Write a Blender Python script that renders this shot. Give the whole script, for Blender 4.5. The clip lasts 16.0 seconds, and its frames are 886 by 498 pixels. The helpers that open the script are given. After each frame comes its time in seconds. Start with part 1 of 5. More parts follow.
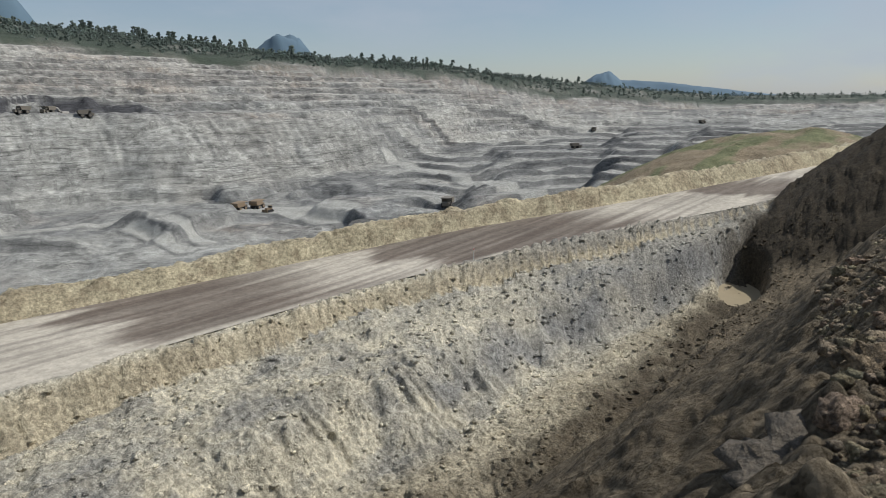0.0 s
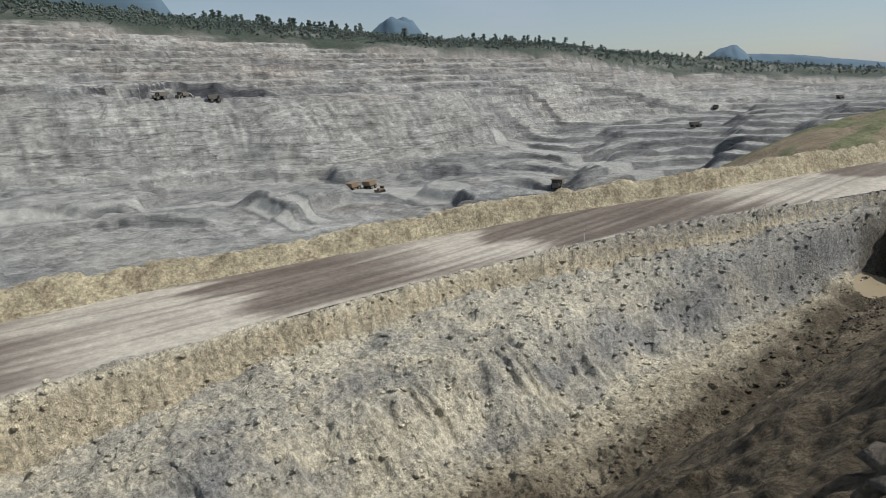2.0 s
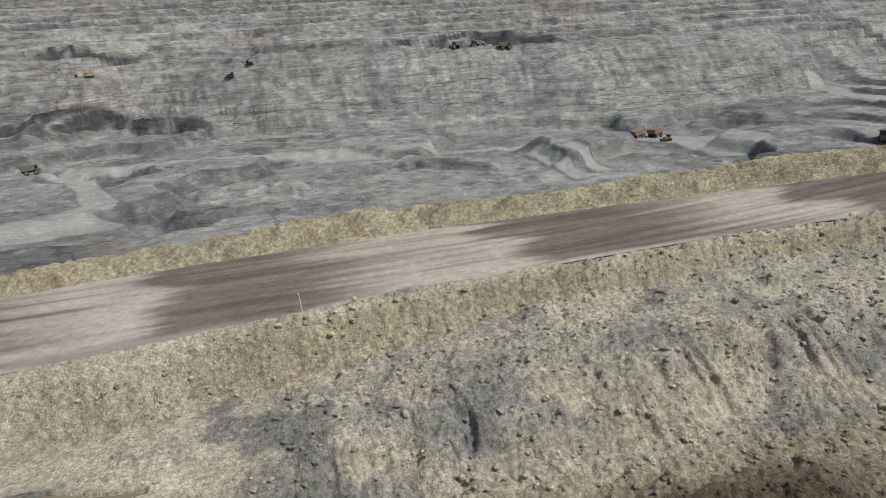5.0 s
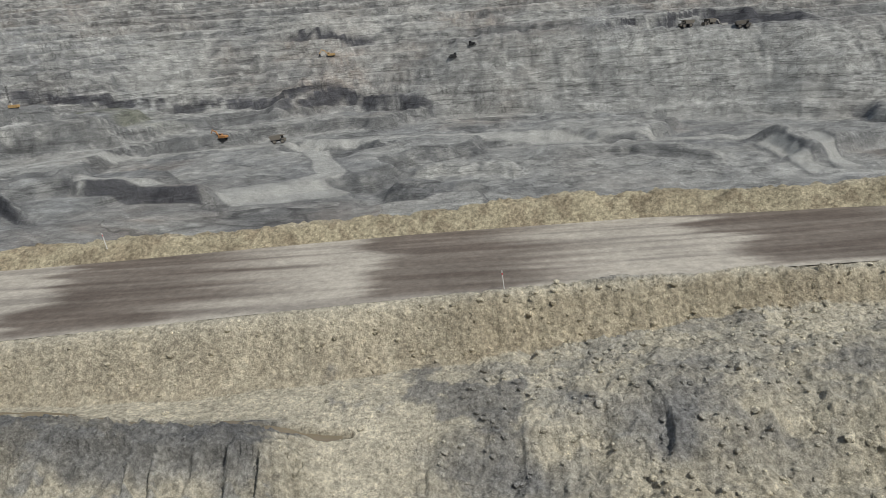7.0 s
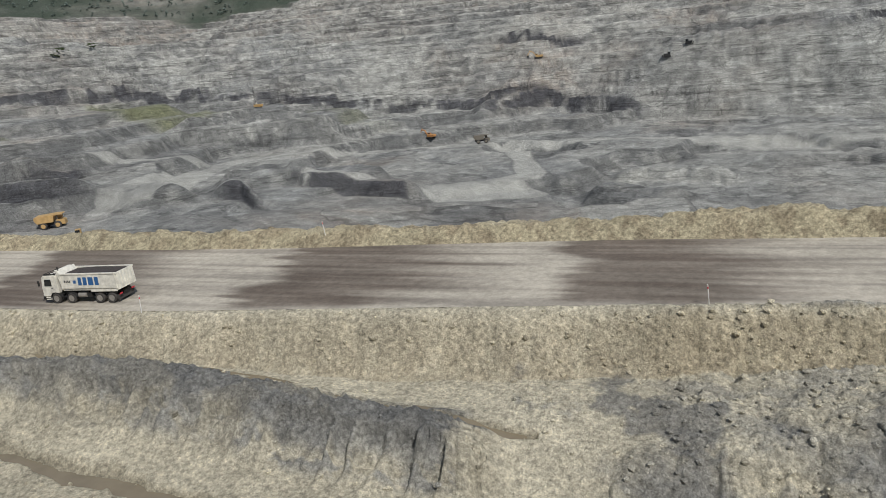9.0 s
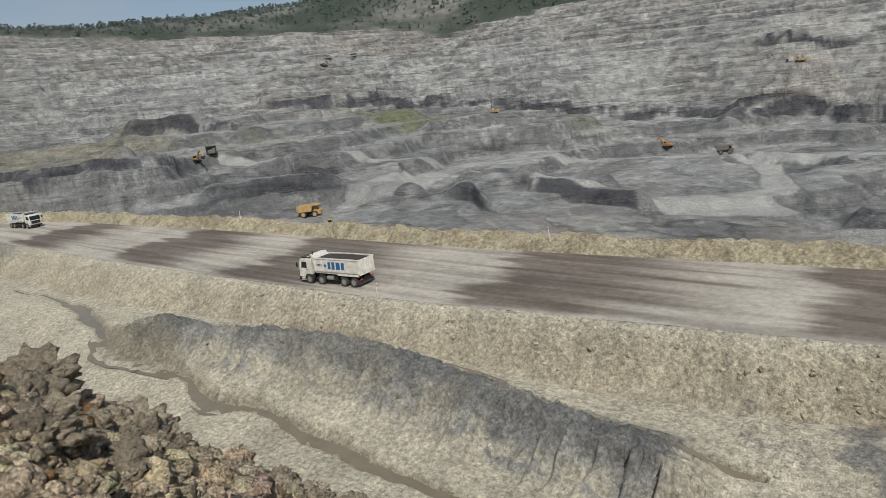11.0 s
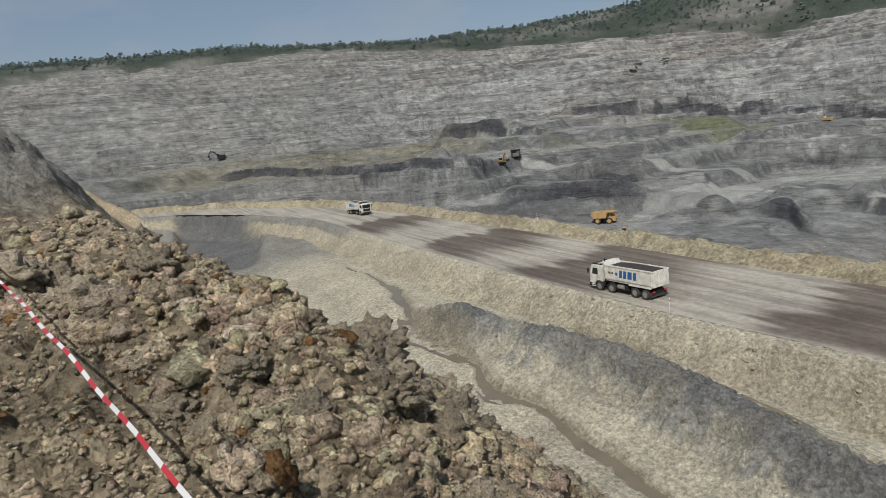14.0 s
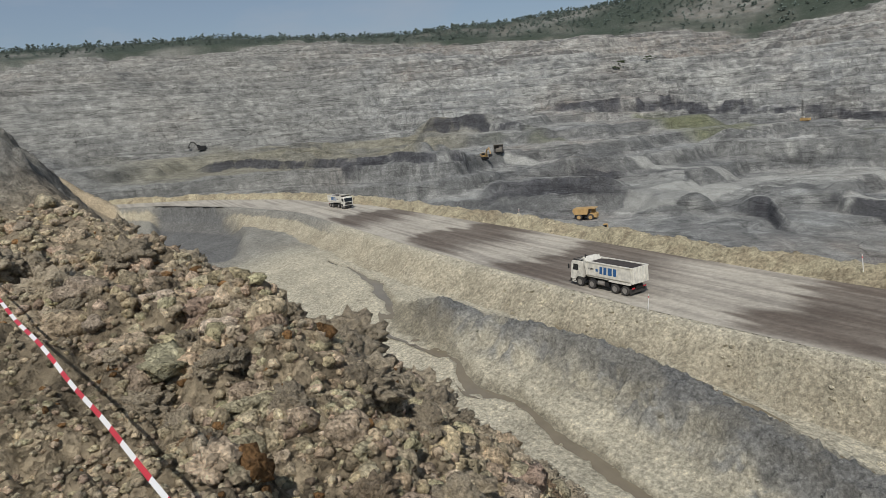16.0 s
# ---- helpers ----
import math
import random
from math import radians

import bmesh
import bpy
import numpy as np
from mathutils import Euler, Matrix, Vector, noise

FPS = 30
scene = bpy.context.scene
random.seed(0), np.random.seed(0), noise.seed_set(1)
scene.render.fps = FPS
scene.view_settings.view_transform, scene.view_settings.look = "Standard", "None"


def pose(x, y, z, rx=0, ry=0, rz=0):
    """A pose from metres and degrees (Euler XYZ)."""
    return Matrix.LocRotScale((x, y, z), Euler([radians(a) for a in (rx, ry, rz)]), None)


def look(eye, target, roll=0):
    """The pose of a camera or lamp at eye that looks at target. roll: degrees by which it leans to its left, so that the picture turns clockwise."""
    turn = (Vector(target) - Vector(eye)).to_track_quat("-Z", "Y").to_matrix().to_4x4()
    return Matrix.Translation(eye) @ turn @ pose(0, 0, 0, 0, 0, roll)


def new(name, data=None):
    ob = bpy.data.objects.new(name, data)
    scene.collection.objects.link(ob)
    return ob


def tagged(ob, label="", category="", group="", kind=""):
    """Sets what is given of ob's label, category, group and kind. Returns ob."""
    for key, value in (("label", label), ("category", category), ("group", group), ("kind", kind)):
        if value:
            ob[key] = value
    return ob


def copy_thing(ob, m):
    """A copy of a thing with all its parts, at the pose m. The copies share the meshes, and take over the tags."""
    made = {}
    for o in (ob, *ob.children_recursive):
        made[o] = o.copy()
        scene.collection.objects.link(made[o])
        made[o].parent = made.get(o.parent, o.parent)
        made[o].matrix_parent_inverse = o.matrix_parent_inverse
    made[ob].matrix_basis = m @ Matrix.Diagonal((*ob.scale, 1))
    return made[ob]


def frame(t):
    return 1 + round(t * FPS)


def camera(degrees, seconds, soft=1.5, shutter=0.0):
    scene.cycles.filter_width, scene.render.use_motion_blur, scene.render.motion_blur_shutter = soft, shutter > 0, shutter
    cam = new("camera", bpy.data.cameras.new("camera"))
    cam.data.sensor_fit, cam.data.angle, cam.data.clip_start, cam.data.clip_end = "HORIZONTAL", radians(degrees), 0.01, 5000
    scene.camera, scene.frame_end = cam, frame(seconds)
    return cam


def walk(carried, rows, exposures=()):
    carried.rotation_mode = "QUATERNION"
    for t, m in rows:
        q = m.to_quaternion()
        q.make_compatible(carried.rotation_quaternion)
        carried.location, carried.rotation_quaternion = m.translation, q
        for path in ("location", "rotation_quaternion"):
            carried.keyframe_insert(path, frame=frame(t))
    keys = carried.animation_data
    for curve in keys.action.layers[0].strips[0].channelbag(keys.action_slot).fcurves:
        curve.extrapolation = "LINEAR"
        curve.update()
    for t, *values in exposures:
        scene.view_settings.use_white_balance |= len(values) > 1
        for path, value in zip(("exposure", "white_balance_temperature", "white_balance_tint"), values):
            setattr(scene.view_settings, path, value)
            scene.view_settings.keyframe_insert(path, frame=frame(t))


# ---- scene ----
cam = camera(66.9, 16.0, soft=0.6)
ROWS = [
    (0, 0.447, 0.400, 20.00, 77.41, 0.62, -48.30),
    (0.5, 0.432, 0.416, 20.00, 77.18, 0.98, -46.31),
    (1, 0.418, 0.431, 20.00, 76.89, 1.00, -44.37),
    (1.5, 0.396, 0.451, 20.00, 76.48, 1.25, -41.59),
    (2, 0.375, 0.468, 20.00, 75.98, 1.71, -39.11),
    (2.5, 0.354, 0.485, 20.00, 75.54, 1.84, -36.60),
    (3, 0.318, 0.509, 20.00, 74.95, 2.17, -32.55),
    (3.5, 0.280, 0.531, 20.00, 74.47, 2.32, -28.43),
    (3.7, 0.260, 0.541, 20.00, 74.11, 2.47, -26.37),
    (5.8, 0.080, 0.595, 20.00, 72.73, 4.13, -8.97),
    (6, 0.060, 0.597, 20.00, 72.76, 3.95, -6.97),
    (6.5, 0.011, 0.600, 20.00, 72.72, 4.18, -2.34),
    (7, -0.038, 0.599, 20.00, 72.54, 4.50, 2.25),
    (7.5, -0.083, 0.594, 20.00, 73.11, 4.83, 6.50),
    (8, -0.125, 0.587, 20.00, 73.73, 5.23, 10.48),
    (8.2, -0.143, 0.583, 20.00, 73.85, 5.40, 12.23),
    (10.3, -0.326, 0.504, 20.00, 75.16, 5.59, 31.44),
    (10.5, -0.344, 0.491, 20.00, 75.52, 5.77, 33.54),
    (11, -0.386, 0.459, 20.00, 76.58, 5.85, 38.68),
    (11.5, -0.425, 0.424, 20.00, 77.05, 5.46, 43.82),
    (12, -0.467, 0.376, 20.00, 77.66, 5.46, 49.98),
    (12.5, -0.499, 0.334, 20.00, 77.98, 5.20, 55.10),
    (13, -0.521, 0.297, 20.00, 78.64, 5.59, 59.22),
    (13.5, -0.539, 0.263, 20.00, 79.36, 5.56, 62.93),
    (14, -0.543, 0.255, 20.00, 79.60, 5.54, 63.84),
    (14.5, -0.541, 0.259, 20.00, 79.24, 5.34, 63.39),
    (15, -0.538, 0.266, 20.00, 78.88, 5.53, 62.60),
    (15.5, -0.537, 0.267, 20.00, 78.95, 4.93, 62.65),
    (16, -0.536, 0.269, 20.00, 79.00, 4.64, 62.43),
]
walk(cam, [(t, pose(x, y, z, rx, ry, rz)) for t, x, y, z, rx, ry, rz in ROWS],
     exposures=[(0.0, -0.05), (3.5, -0.12), (6.0, -0.34), (10.5, -0.28), (12.5, -0.42), (16.0, -0.36)])

# ---- world and sun ----
SUN = Vector((0.62, -0.50, 0.95)).normalized()
world = bpy.data.worlds.new("world")
scene.world = world
world.use_nodes = True
wn, wl = world.node_tree.nodes, world.node_tree.links
sky = wn.new("ShaderNodeTexSky")
sky.sky_type, sky.sun_disc = "NISHITA", False
sky.sun_elevation = math.asin(SUN.z)
sky.sun_rotation = math.atan2(SUN.x, SUN.y)
sky.dust_density, sky.air_density, sky.ozone_density = 0.5, 1.0, 2.5
haze = wn.new("ShaderNodeTexNoise")
haze.inputs["Scale"].default_value, haze.inputs["Detail"].default_value, haze.inputs["Roughness"].default_value = 3.2, 7, 0.55
spot, squash = wn.new("ShaderNodeTexCoord"), wn.new("ShaderNodeMapping")
squash.inputs["Scale"].default_value = (1, 1, 3.2)
wl.new(spot.outputs["Generated"], squash.inputs[0]), wl.new(squash.outputs[0], haze.inputs["Vector"])
veil = wn.new("ShaderNodeMapRange")
veil.inputs[1].default_value, veil.inputs[2].default_value, veil.inputs[3].default_value, veil.inputs[4].default_value = 0.44, 0.72, 0.32, 0.85
wl.new(haze.outputs[0], veil.inputs[0])
cloud = wn.new("ShaderNodeMix")
cloud.data_type = "RGBA"
cloud.inputs[7].default_value = (5.0, 5.7, 6.7, 1)
wl.new(veil.outputs[0], cloud.inputs[0]), wl.new(sky.outputs[0], cloud.inputs[6])
wl.new(cloud.outputs[2], wn["Background"].inputs[0])
wn["Background"].inputs[1].default_value = 0.085
sun = new("sun", bpy.data.lights.new("sun", "SUN"))
sun.data.energy, sun.data.angle, sun.data.color = 4.15, radians(0.6), (1.0, 0.975, 0.94)
sun.matrix_world = look(SUN * 300, (0, 0, 0))


# ---- materials ----
def nodes_of(name):
    m = bpy.data.materials.new(name)
    m.use_nodes = True
    return m, m.node_tree.nodes, m.node_tree.links, m.node_tree.nodes["Principled BSDF"]


def noise_node(nd, ln, scale, detail=5.0, rough=0.6):
    co = nd.new("ShaderNodeTexCoord")
    n = nd.new("ShaderNodeTexNoise")
    n.inputs["Scale"].default_value, n.inputs["Detail"].default_value, n.inputs["Roughness"].default_value = scale, detail, rough
    ln.new(co.outputs["Object"], n.inputs["Vector"])
    return n


def ramped(nd, ln, source, lo, hi, a=0.3, b=0.7):
    r = nd.new("ShaderNodeMapRange")
    r.inputs[1].default_value, r.inputs[2].default_value, r.inputs[3].default_value, r.inputs[4].default_value = a, b, lo, hi
    ln.new(source, r.inputs[0])
    return r.outputs[0]


def product(nd, ln, a, b):
    m = nd.new("ShaderNodeMath")
    m.operation = "MULTIPLY"
    ln.new(a, m.inputs[0]), ln.new(b, m.inputs[1])
    return m.outputs[0]


def earth_material(name, fine=2.4, coarse=0.16, bump=1.0, depth=0.26, spread=0.42, rough=0.95, crumbs=5.5, firm=0.75):
    """Loose earth: the colour of its zone from the attribute tone, varied at three scales, with a clotted relief."""
    m, nd, ln, bsdf = nodes_of(name)
    tone = nd.new("ShaderNodeAttribute")
    tone.attribute_name = "tone"
    f, c, g = noise_node(nd, ln, fine, 10, 0.75), noise_node(nd, ln, coarse, 6), noise_node(nd, ln, 0.6, 6, 0.7)
    k = product(nd, ln, ramped(nd, ln, f.outputs[0], 1 - spread, 1 + spread, 0.36, 0.64), ramped(nd, ln, c.outputs[0], 0.88, 1.12, 0.36, 0.64))
    k = product(nd, ln, k, ramped(nd, ln, g.outputs[0], 1 - spread * 0.3, 1 + spread * 0.3, 0.36, 0.64))
    # thin beds of rock, and dark lines painted for ledge shadows, where the attribute's alpha says that rock is laid
    # bare
    co = nd.new("ShaderNodeTexCoord")
    bare = tone.outputs["Alpha"]

    def stretched(scale, detail, rough_, bend, seed):
        flatten, n = nd.new("ShaderNodeMapping"), nd.new("ShaderNodeTexNoise")
        flatten.inputs["Scale"].default_value, flatten.inputs["Location"].default_value = scale, (seed, seed * 0.7, seed * 1.3)
        flatten.inputs["Rotation"].default_value = (0.012, -0.02, 0)
        n.inputs["Scale"].default_value, n.inputs["Detail"].default_value, n.inputs["Roughness"].default_value, n.inputs["Distortion"].default_value = 1.0, detail, rough_, bend
        ln.new(co.outputs["Object"], flatten.inputs[0]), ln.new(flatten.outputs[0], n.inputs["Vector"])
        return n.outputs[0]

    def laid(source, where):
        cover = nd.new("ShaderNodeMix")
        cover.inputs[2].default_value = 1.0
        ln.new(where, cover.inputs[0]), ln.new(source, cover.inputs[3])
        return cover.outputs[0]

    def vein(source, wide, dark):
        """Thin lines where a noise passes through its middle."""
        away, size = nd.new("ShaderNodeMath"), nd.new("ShaderNodeMath")
        away.operation, size.operation = "SUBTRACT", "ABSOLUTE"
        away.inputs[1].default_value = 0.5
        ln.new(source, away.inputs[0]), ln.new(away.outputs[0], size.inputs[0])
        return ramped(nd, ln, size.outputs[0], dark, 1.0, wide * 0.35, wide)

    k = product(nd, ln, k, laid(ramped(nd, ln, stretched((0.016, 0.016, 0.26), 6, 0.66, 0.2, 0.0), 0.93, 1.07, 0.46, 0.54), bare))
    k = product(nd, ln, k, laid(ramped(nd, ln, stretched((0.13, 0.13, 0.4), 7, 0.7, 0.0, 4.0), 0.82, 1.13, 0.45, 0.55), bare))
    patchy = noise_node(nd, ln, 0.013, 4, 0.6)
    some = product(nd, ln, bare, ramped(nd, ln, patchy.outputs[0], 0.25, 1.0, 0.42, 0.55))
    other = product(nd, ln, bare, ramped(nd, ln, patchy.outputs[0], 1.0, 0.2, 0.45, 0.58))
    k = product(nd, ln, k, laid(vein(stretched((0.009, 0.009, 0.17), 4, 0.55, 0.3, 9.0), 0.013, 0.55), bare))
    k = product(nd, ln, k, laid(vein(stretched((0.012, 0.012, 0.13), 4, 0.55, 0.3, 14.0), 0.016, 1.28), bare))
    k = product(nd, ln, k, laid(vein(stretched((0.11, 0.11, 0.02), 4, 0.6, 0.8, 21.0), 0.022, 0.66), other))
    mul = nd.new("ShaderNodeVectorMath")
    mul.operation = "SCALE"
    ln.new(tone.outputs["Color"], mul.inputs[0])
    ln.new(mul.outputs[0], bsdf.inputs["Base Color"])
    bsdf.inputs["Roughness"].default_value = rough
    bsdf.inputs["Specular IOR Level"].default_value = 0.2
    # rounded crumbs of two sizes, each a little lighter or darker
    b2, b = nd.new("ShaderNodeBump"), nd.new("ShaderNodeBump")
    jitter, below = nd.new("ShaderNodeVectorMath"), None
    jitter.operation = "MULTIPLY_ADD"
    jitter.inputs[1].default_value = (0.5 / crumbs,) * 3
    ln.new(f.outputs["Color"], jitter.inputs[0]), ln.new(co.outputs["Object"], jitter.inputs[2])
    strewn = ramped(nd, ln, g.outputs[0], (0.5 if firm < 1 else 0.8) * bump * firm, bump * firm, 0.42, 0.66)
    for size, b_ in ((crumbs, nd.new("ShaderNodeBump")), (crumbs * 2.7, b2)):
        cell = nd.new("ShaderNodeTexVoronoi")
        cell.inputs["Scale"].default_value = size
        ln.new(jitter.outputs[0], cell.inputs["Vector"])
        b_.inputs["Distance"].default_value = (0.45 if firm < 1 else 0.8) / size
        ln.new(strewn, b_.inputs["Strength"])
        ln.new(ramped(nd, ln, cell.outputs["Distance"], 1.0, 0.0, 0.05, 0.75), b_.inputs["Height"])
        if below:
            ln.new(below, b_.inputs["Normal"])
        below = b_.outputs[0]
        own = nd.new("ShaderNodeSeparateColor")
        ln.new(cell.outputs["Color"], own.inputs[0])
        k = product(nd, ln, k, ramped(nd, ln, own.outputs[0], 1 - spread * 0.4 * firm, 1 + spread * 0.4 * firm, 0.0, 1.0))
    ln.new(k, mul.inputs["Scale"])
    b.inputs["Strength"].default_value, b.inputs["Distance"].default_value = bump, depth
    ln.new(b2.outputs[0], b.inputs["Normal"])
    ln.new(f.outputs[0], b.inputs["Height"]), ln.new(b.outputs[0], bsdf.inputs["Normal"])
    return m


def plain_material(name, colour, rough=0.5, metal=0.0, grime=0.2, scale=3.0, bump=0.0):
    m, nd, ln, bsdf = nodes_of(name)
    n = noise_node(nd, ln, scale, 6)
    mix = nd.new("ShaderNodeMix")
    mix.data_type = "RGBA"
    ln.new(ramped(nd, ln, n.outputs[0], 0.0, 1.0), mix.inputs[0])
    mix.inputs[6].default_value = (*[c * (1 - grime) for c in colour], 1)
    mix.inputs[7].default_value = (*[min(1, c * (1 + grime * 0.5)) for c in colour], 1)
    ln.new(mix.outputs[2], bsdf.inputs["Base Color"])
    bsdf.inputs["Roughness"].default_value, bsdf.inputs["Metallic"].default_value = rough, metal
    if bump:
        b = nd.new("ShaderNodeBump")
        b.inputs["Strength"].default_value, b.inputs["Distance"].default_value = 0.6, bump
        ln.new(n.outputs[0], b.inputs["Height"]), ln.new(b.outputs[0], bsdf.inputs["Normal"])
    return m


EARTH = earth_material("loose_earth")
ROAD_EARTH = earth_material("packed_road_earth", fine=1.2, coarse=0.1, bump=0.15, depth=0.03, spread=0.14, rough=0.85, crumbs=2.0)


# ---- noise on arrays ----
def lattice(ix, iy, seed):
    h = (ix.astype(np.int64) * 374761393 + iy.astype(np.int64) * 668265263 + seed * 982451653) & 0xFFFFFFFF
    h = ((h ^ (h >> 13)) * 1274126177) & 0xFFFFFFFF
    return ((h ^ (h >> 16)) & 0xFFFF) / 32767.5 - 1.0


def value(x, y, seed=0):
    ix, iy = np.floor(x), np.floor(y)
    fx, fy = x - ix, y - iy
    fx, fy = fx * fx * fx * (fx * (fx * 6 - 15) + 10), fy * fy * fy * (fy * (fy * 6 - 15) + 10)
    a, b = lattice(ix, iy, seed), lattice(ix + 1, iy, seed)
    c, d = lattice(ix, iy + 1, seed), lattice(ix + 1, iy + 1, seed)
    return (a + (b - a) * fx) * (1 - fy) + (c + (d - c) * fx) * fy


def fbm(x, y, octaves=4, seed=0, gain=0.5):
    out, amp, total = 0.0, 1.0, 0.0
    for o in range(octaves):
        c, s = math.cos(o * 1.1), math.sin(o * 1.1)
        out = out + amp * value((x * c - y * s) * 2 ** o + 17.3 * o, (x * s + y * c) * 2 ** o - 9.1 * o, seed + o)
        total, amp = total + amp, amp * gain
    return out / total


def billow(x, y, octaves=3, seed=0, gain=0.55):
    """Rounded lumps with sharp creases between them, 0 to 1."""
    out, amp, total = 0.0, 1.0, 0.0
    for o in range(octaves):
        c, s = math.cos(o * 0.9 + 0.4), math.sin(o * 0.9 + 0.4)
        out = out + amp * np.abs(value((x * c - y * s) * 2 ** o + 3.7 * o, (x * s + y * c) * 2 ** o + 5.9 * o, seed + o))
        total, amp = total + amp, amp * gain
    return np.minimum(1.0, out / total * 1.8)


def clods(x, y, seed=0, share=0.8):
    """Single rounded clods lying on a surface: their height, with about one clod to a unit square."""
    ix, iy = np.floor(x), np.floor(y)
    out = np.zeros_like(x)
    for ox in (-1, 0, 1):
        for oy in (-1, 0, 1):
            cx, cy = ix + ox, iy + oy
            px, py = cx + 0.5 + 0.42 * lattice(cx, cy, seed), cy + 0.5 + 0.42 * lattice(cx, cy, seed + 1)
            r = 0.30 + 0.17 * lattice(cx, cy, seed + 2)
            there = lattice(cx, cy, seed + 3) < share * 2 - 1
            d2 = (np.abs(x - px) ** 2.6 + np.abs(y - py) ** 2.6) / r ** 2.6
            out = np.maximum(out, np.where(there, np.sqrt(np.maximum(0, 1 - d2)) * r, 0))
    return out


def smooth(a, b, x):
    t = np.clip((x - a) / (b - a), 0, 1)
    return t * t * (3 - 2 * t)


def line(x, xs, ys):
    """A bent line through a few places, with its corners rounded."""
    return sum(np.interp(x + o, xs, ys) for o in (-6, -3, 0, 3, 6)) / 5


# ---- the plan: x along the haul road, y towards the pit, the eye 20 m above the road ----
def road_near(x):
    return line(x, [-300, -235, -200, -166, -100, -50, -6, 25, 46, 65, 80, 100, 142, 200, 300], [-70, 15, 34, 44, 44.3, 46, 51.5, 53.7, 52.5, 47.5, 42, 33.5, 20, 4, -30])


def road_far(x):
    return line(x, [-300, -235, -200, -160, -100, -50, -6, 20, 45, 69, 95, 142, 200, 300], [-40, 30, 50, 60, 64, 65.5, 69.5, 70.3, 67, 60, 49, 35, 19, -10])


def road_z(x):
    return line(x, [-400, 25, 46, 65, 100, 142, 200, 400], [0, 0, 0.5, 1.8, 4, 6, 9, 12])


AZ = [-180, -125, -105, -85, -70, -58, -48, -38, -25, -12, 0, 12, 25, 38, 52, 66, 80, 95, 110, 130, 180]
D0 = [60, 120, 280, 330, 300, 260, 240, 236, 225, 200, 185, 190, 200, 215, 240, 280, 330, 300, 240, 120, 60]
Z0 = [18, 18, 4, 0, -6, -20, -28, -34, -36, -34, -32, -32, -28, -24, -22, -16, -10, -2, 8, 18, 18]
D1 = [500, 600, 900, 950, 900, 740, 600, 470, 440, 440, 450, 470, 490, 500, 520, 510, 490, 480, 480, 500, 500]
Z1 = [18, 16, 0, -12, -12, -24, -28, -33, -34, -34, -31, -24, -14, 2, 18, 9, 8, 14, 18, 18, 18]
D2 = [1500, 1500, 1700, 1600, 1500, 1250, 1050, 900, 850, 800, 790, 790, 800, 830, 870, 900, 900, 880, 860, 1000, 1500]
Z2 = [18, 16, 15, 12, 8, 22, 60, 62, 76, 90, 98, 104, 104, 84, 108, 120, 132, 118, 100, 40, 18]
D3 = [3000, 3000, 2600, 2300, 2000, 1700, 1400, 1200, 1130, 1080, 1060, 1060, 1070, 1100, 1130, 1180, 1200, 1180, 1150, 2000, 3000]
Z3 = [18, 16, 18, 18, 22, 60, 82, 88, 110, 128, 150, 172, 188, 190, 166, 158, 172, 160, 140, 40, 18]


def at_az(az, column):
    return np.interp(az, AZ, column)


def staircase(z, step, sharp=0.5):
    k = z / step
    return (np.floor(k) + smooth(sharp, 1.0, k - np.floor(k))) * step


# steep faces cut round the pit: bearings, distances, height, run, and what they are cut in
FACES = [((12, 15.5, 29, 40, 47.5, 54), (497, 493, 508, 530, 540, 538), 5.0, 4.0, "coal"), ((54.5, 59.4, 65), (430, 478, 512), 5.0, 5.0, "coal"),
         ((28, 34, 41.5), (420, 428, 426), 9.0, 6.0, "slate"), ((60, 65, 71.5, 79, 83), (333, 320, 336, 397, 410), 4.5, 4.0, "coal"),
         ((47.4, 55, 60), (288, 296, 290), 6.0, 5.0, "coal"), ((47.4, 53.2), (343, 340), 3.5, 4.0, "coal"), ((35.4, 37, 39.4), (236, 262, 272), 6.0, 6.0, "coal"),
         ((22, 30, 33), (255, 272, 284), 5.5, 5.0, "coal"), ((2.8, 12, 17), (457, 492, 474), 7.0, 6.0, "coal"), ((-20, -12.6, -4.6), (302, 330, 318), 4.0, 8.0, "slate"),
         ((-4, 0, 6.2), (286, 292, 300), 5.0, 6.0, "pale"), ((7, 15.3), (534, 548), 3.0, 3.5, "coal"), ((-26, -17.6, -9.6), (517, 530, 483), 5.0, 4.5, "coal"),
         ((-47, -43, -38), (268, 262, 258), 3.5, 4.0, "slate"), ((62, 70, 78), (452, 470, 498), 3.0, 4.0, "slate")]
PIT_ROADS = [([(-206, 193), (-231, 299), (-187, 361), (-91, 388), (40, 366), (139, 340), (200, 328)], 5), ([(-144, 237), (-78, 263), (-63, 285), (-98, 388)], 6), ([(134, 317), (129, 256)], 4),
             ([(147, 303), (142, 264)], 4), ([(393, 410), (332, 284), (225, 137)], 7), ([(205, 322), (215, 300), (212, 262)], 13), ([(-307, 198), (-253, 266), (-197, 348)], 4),
             ([(-206, 185), (-192, 196), (-229, 292)], 5), ([(-90, 246), (-62, 262)], 10)]


def reach(x, y, way):
    """Distance to a bent line."""
    best = np.full(x.shape, 1e9)
    for (ax, ay), (bx, by) in zip(way, way[1:]):
        t = np.clip(((x - ax) * (bx - ax) + (y - ay) * (by - ay)) / ((bx - ax) ** 2 + (by - ay) ** 2), 0, 1)
        best = np.minimum(best, np.hypot(x - ax - t * (bx - ax), y - ay - t * (by - ay)))
    return best


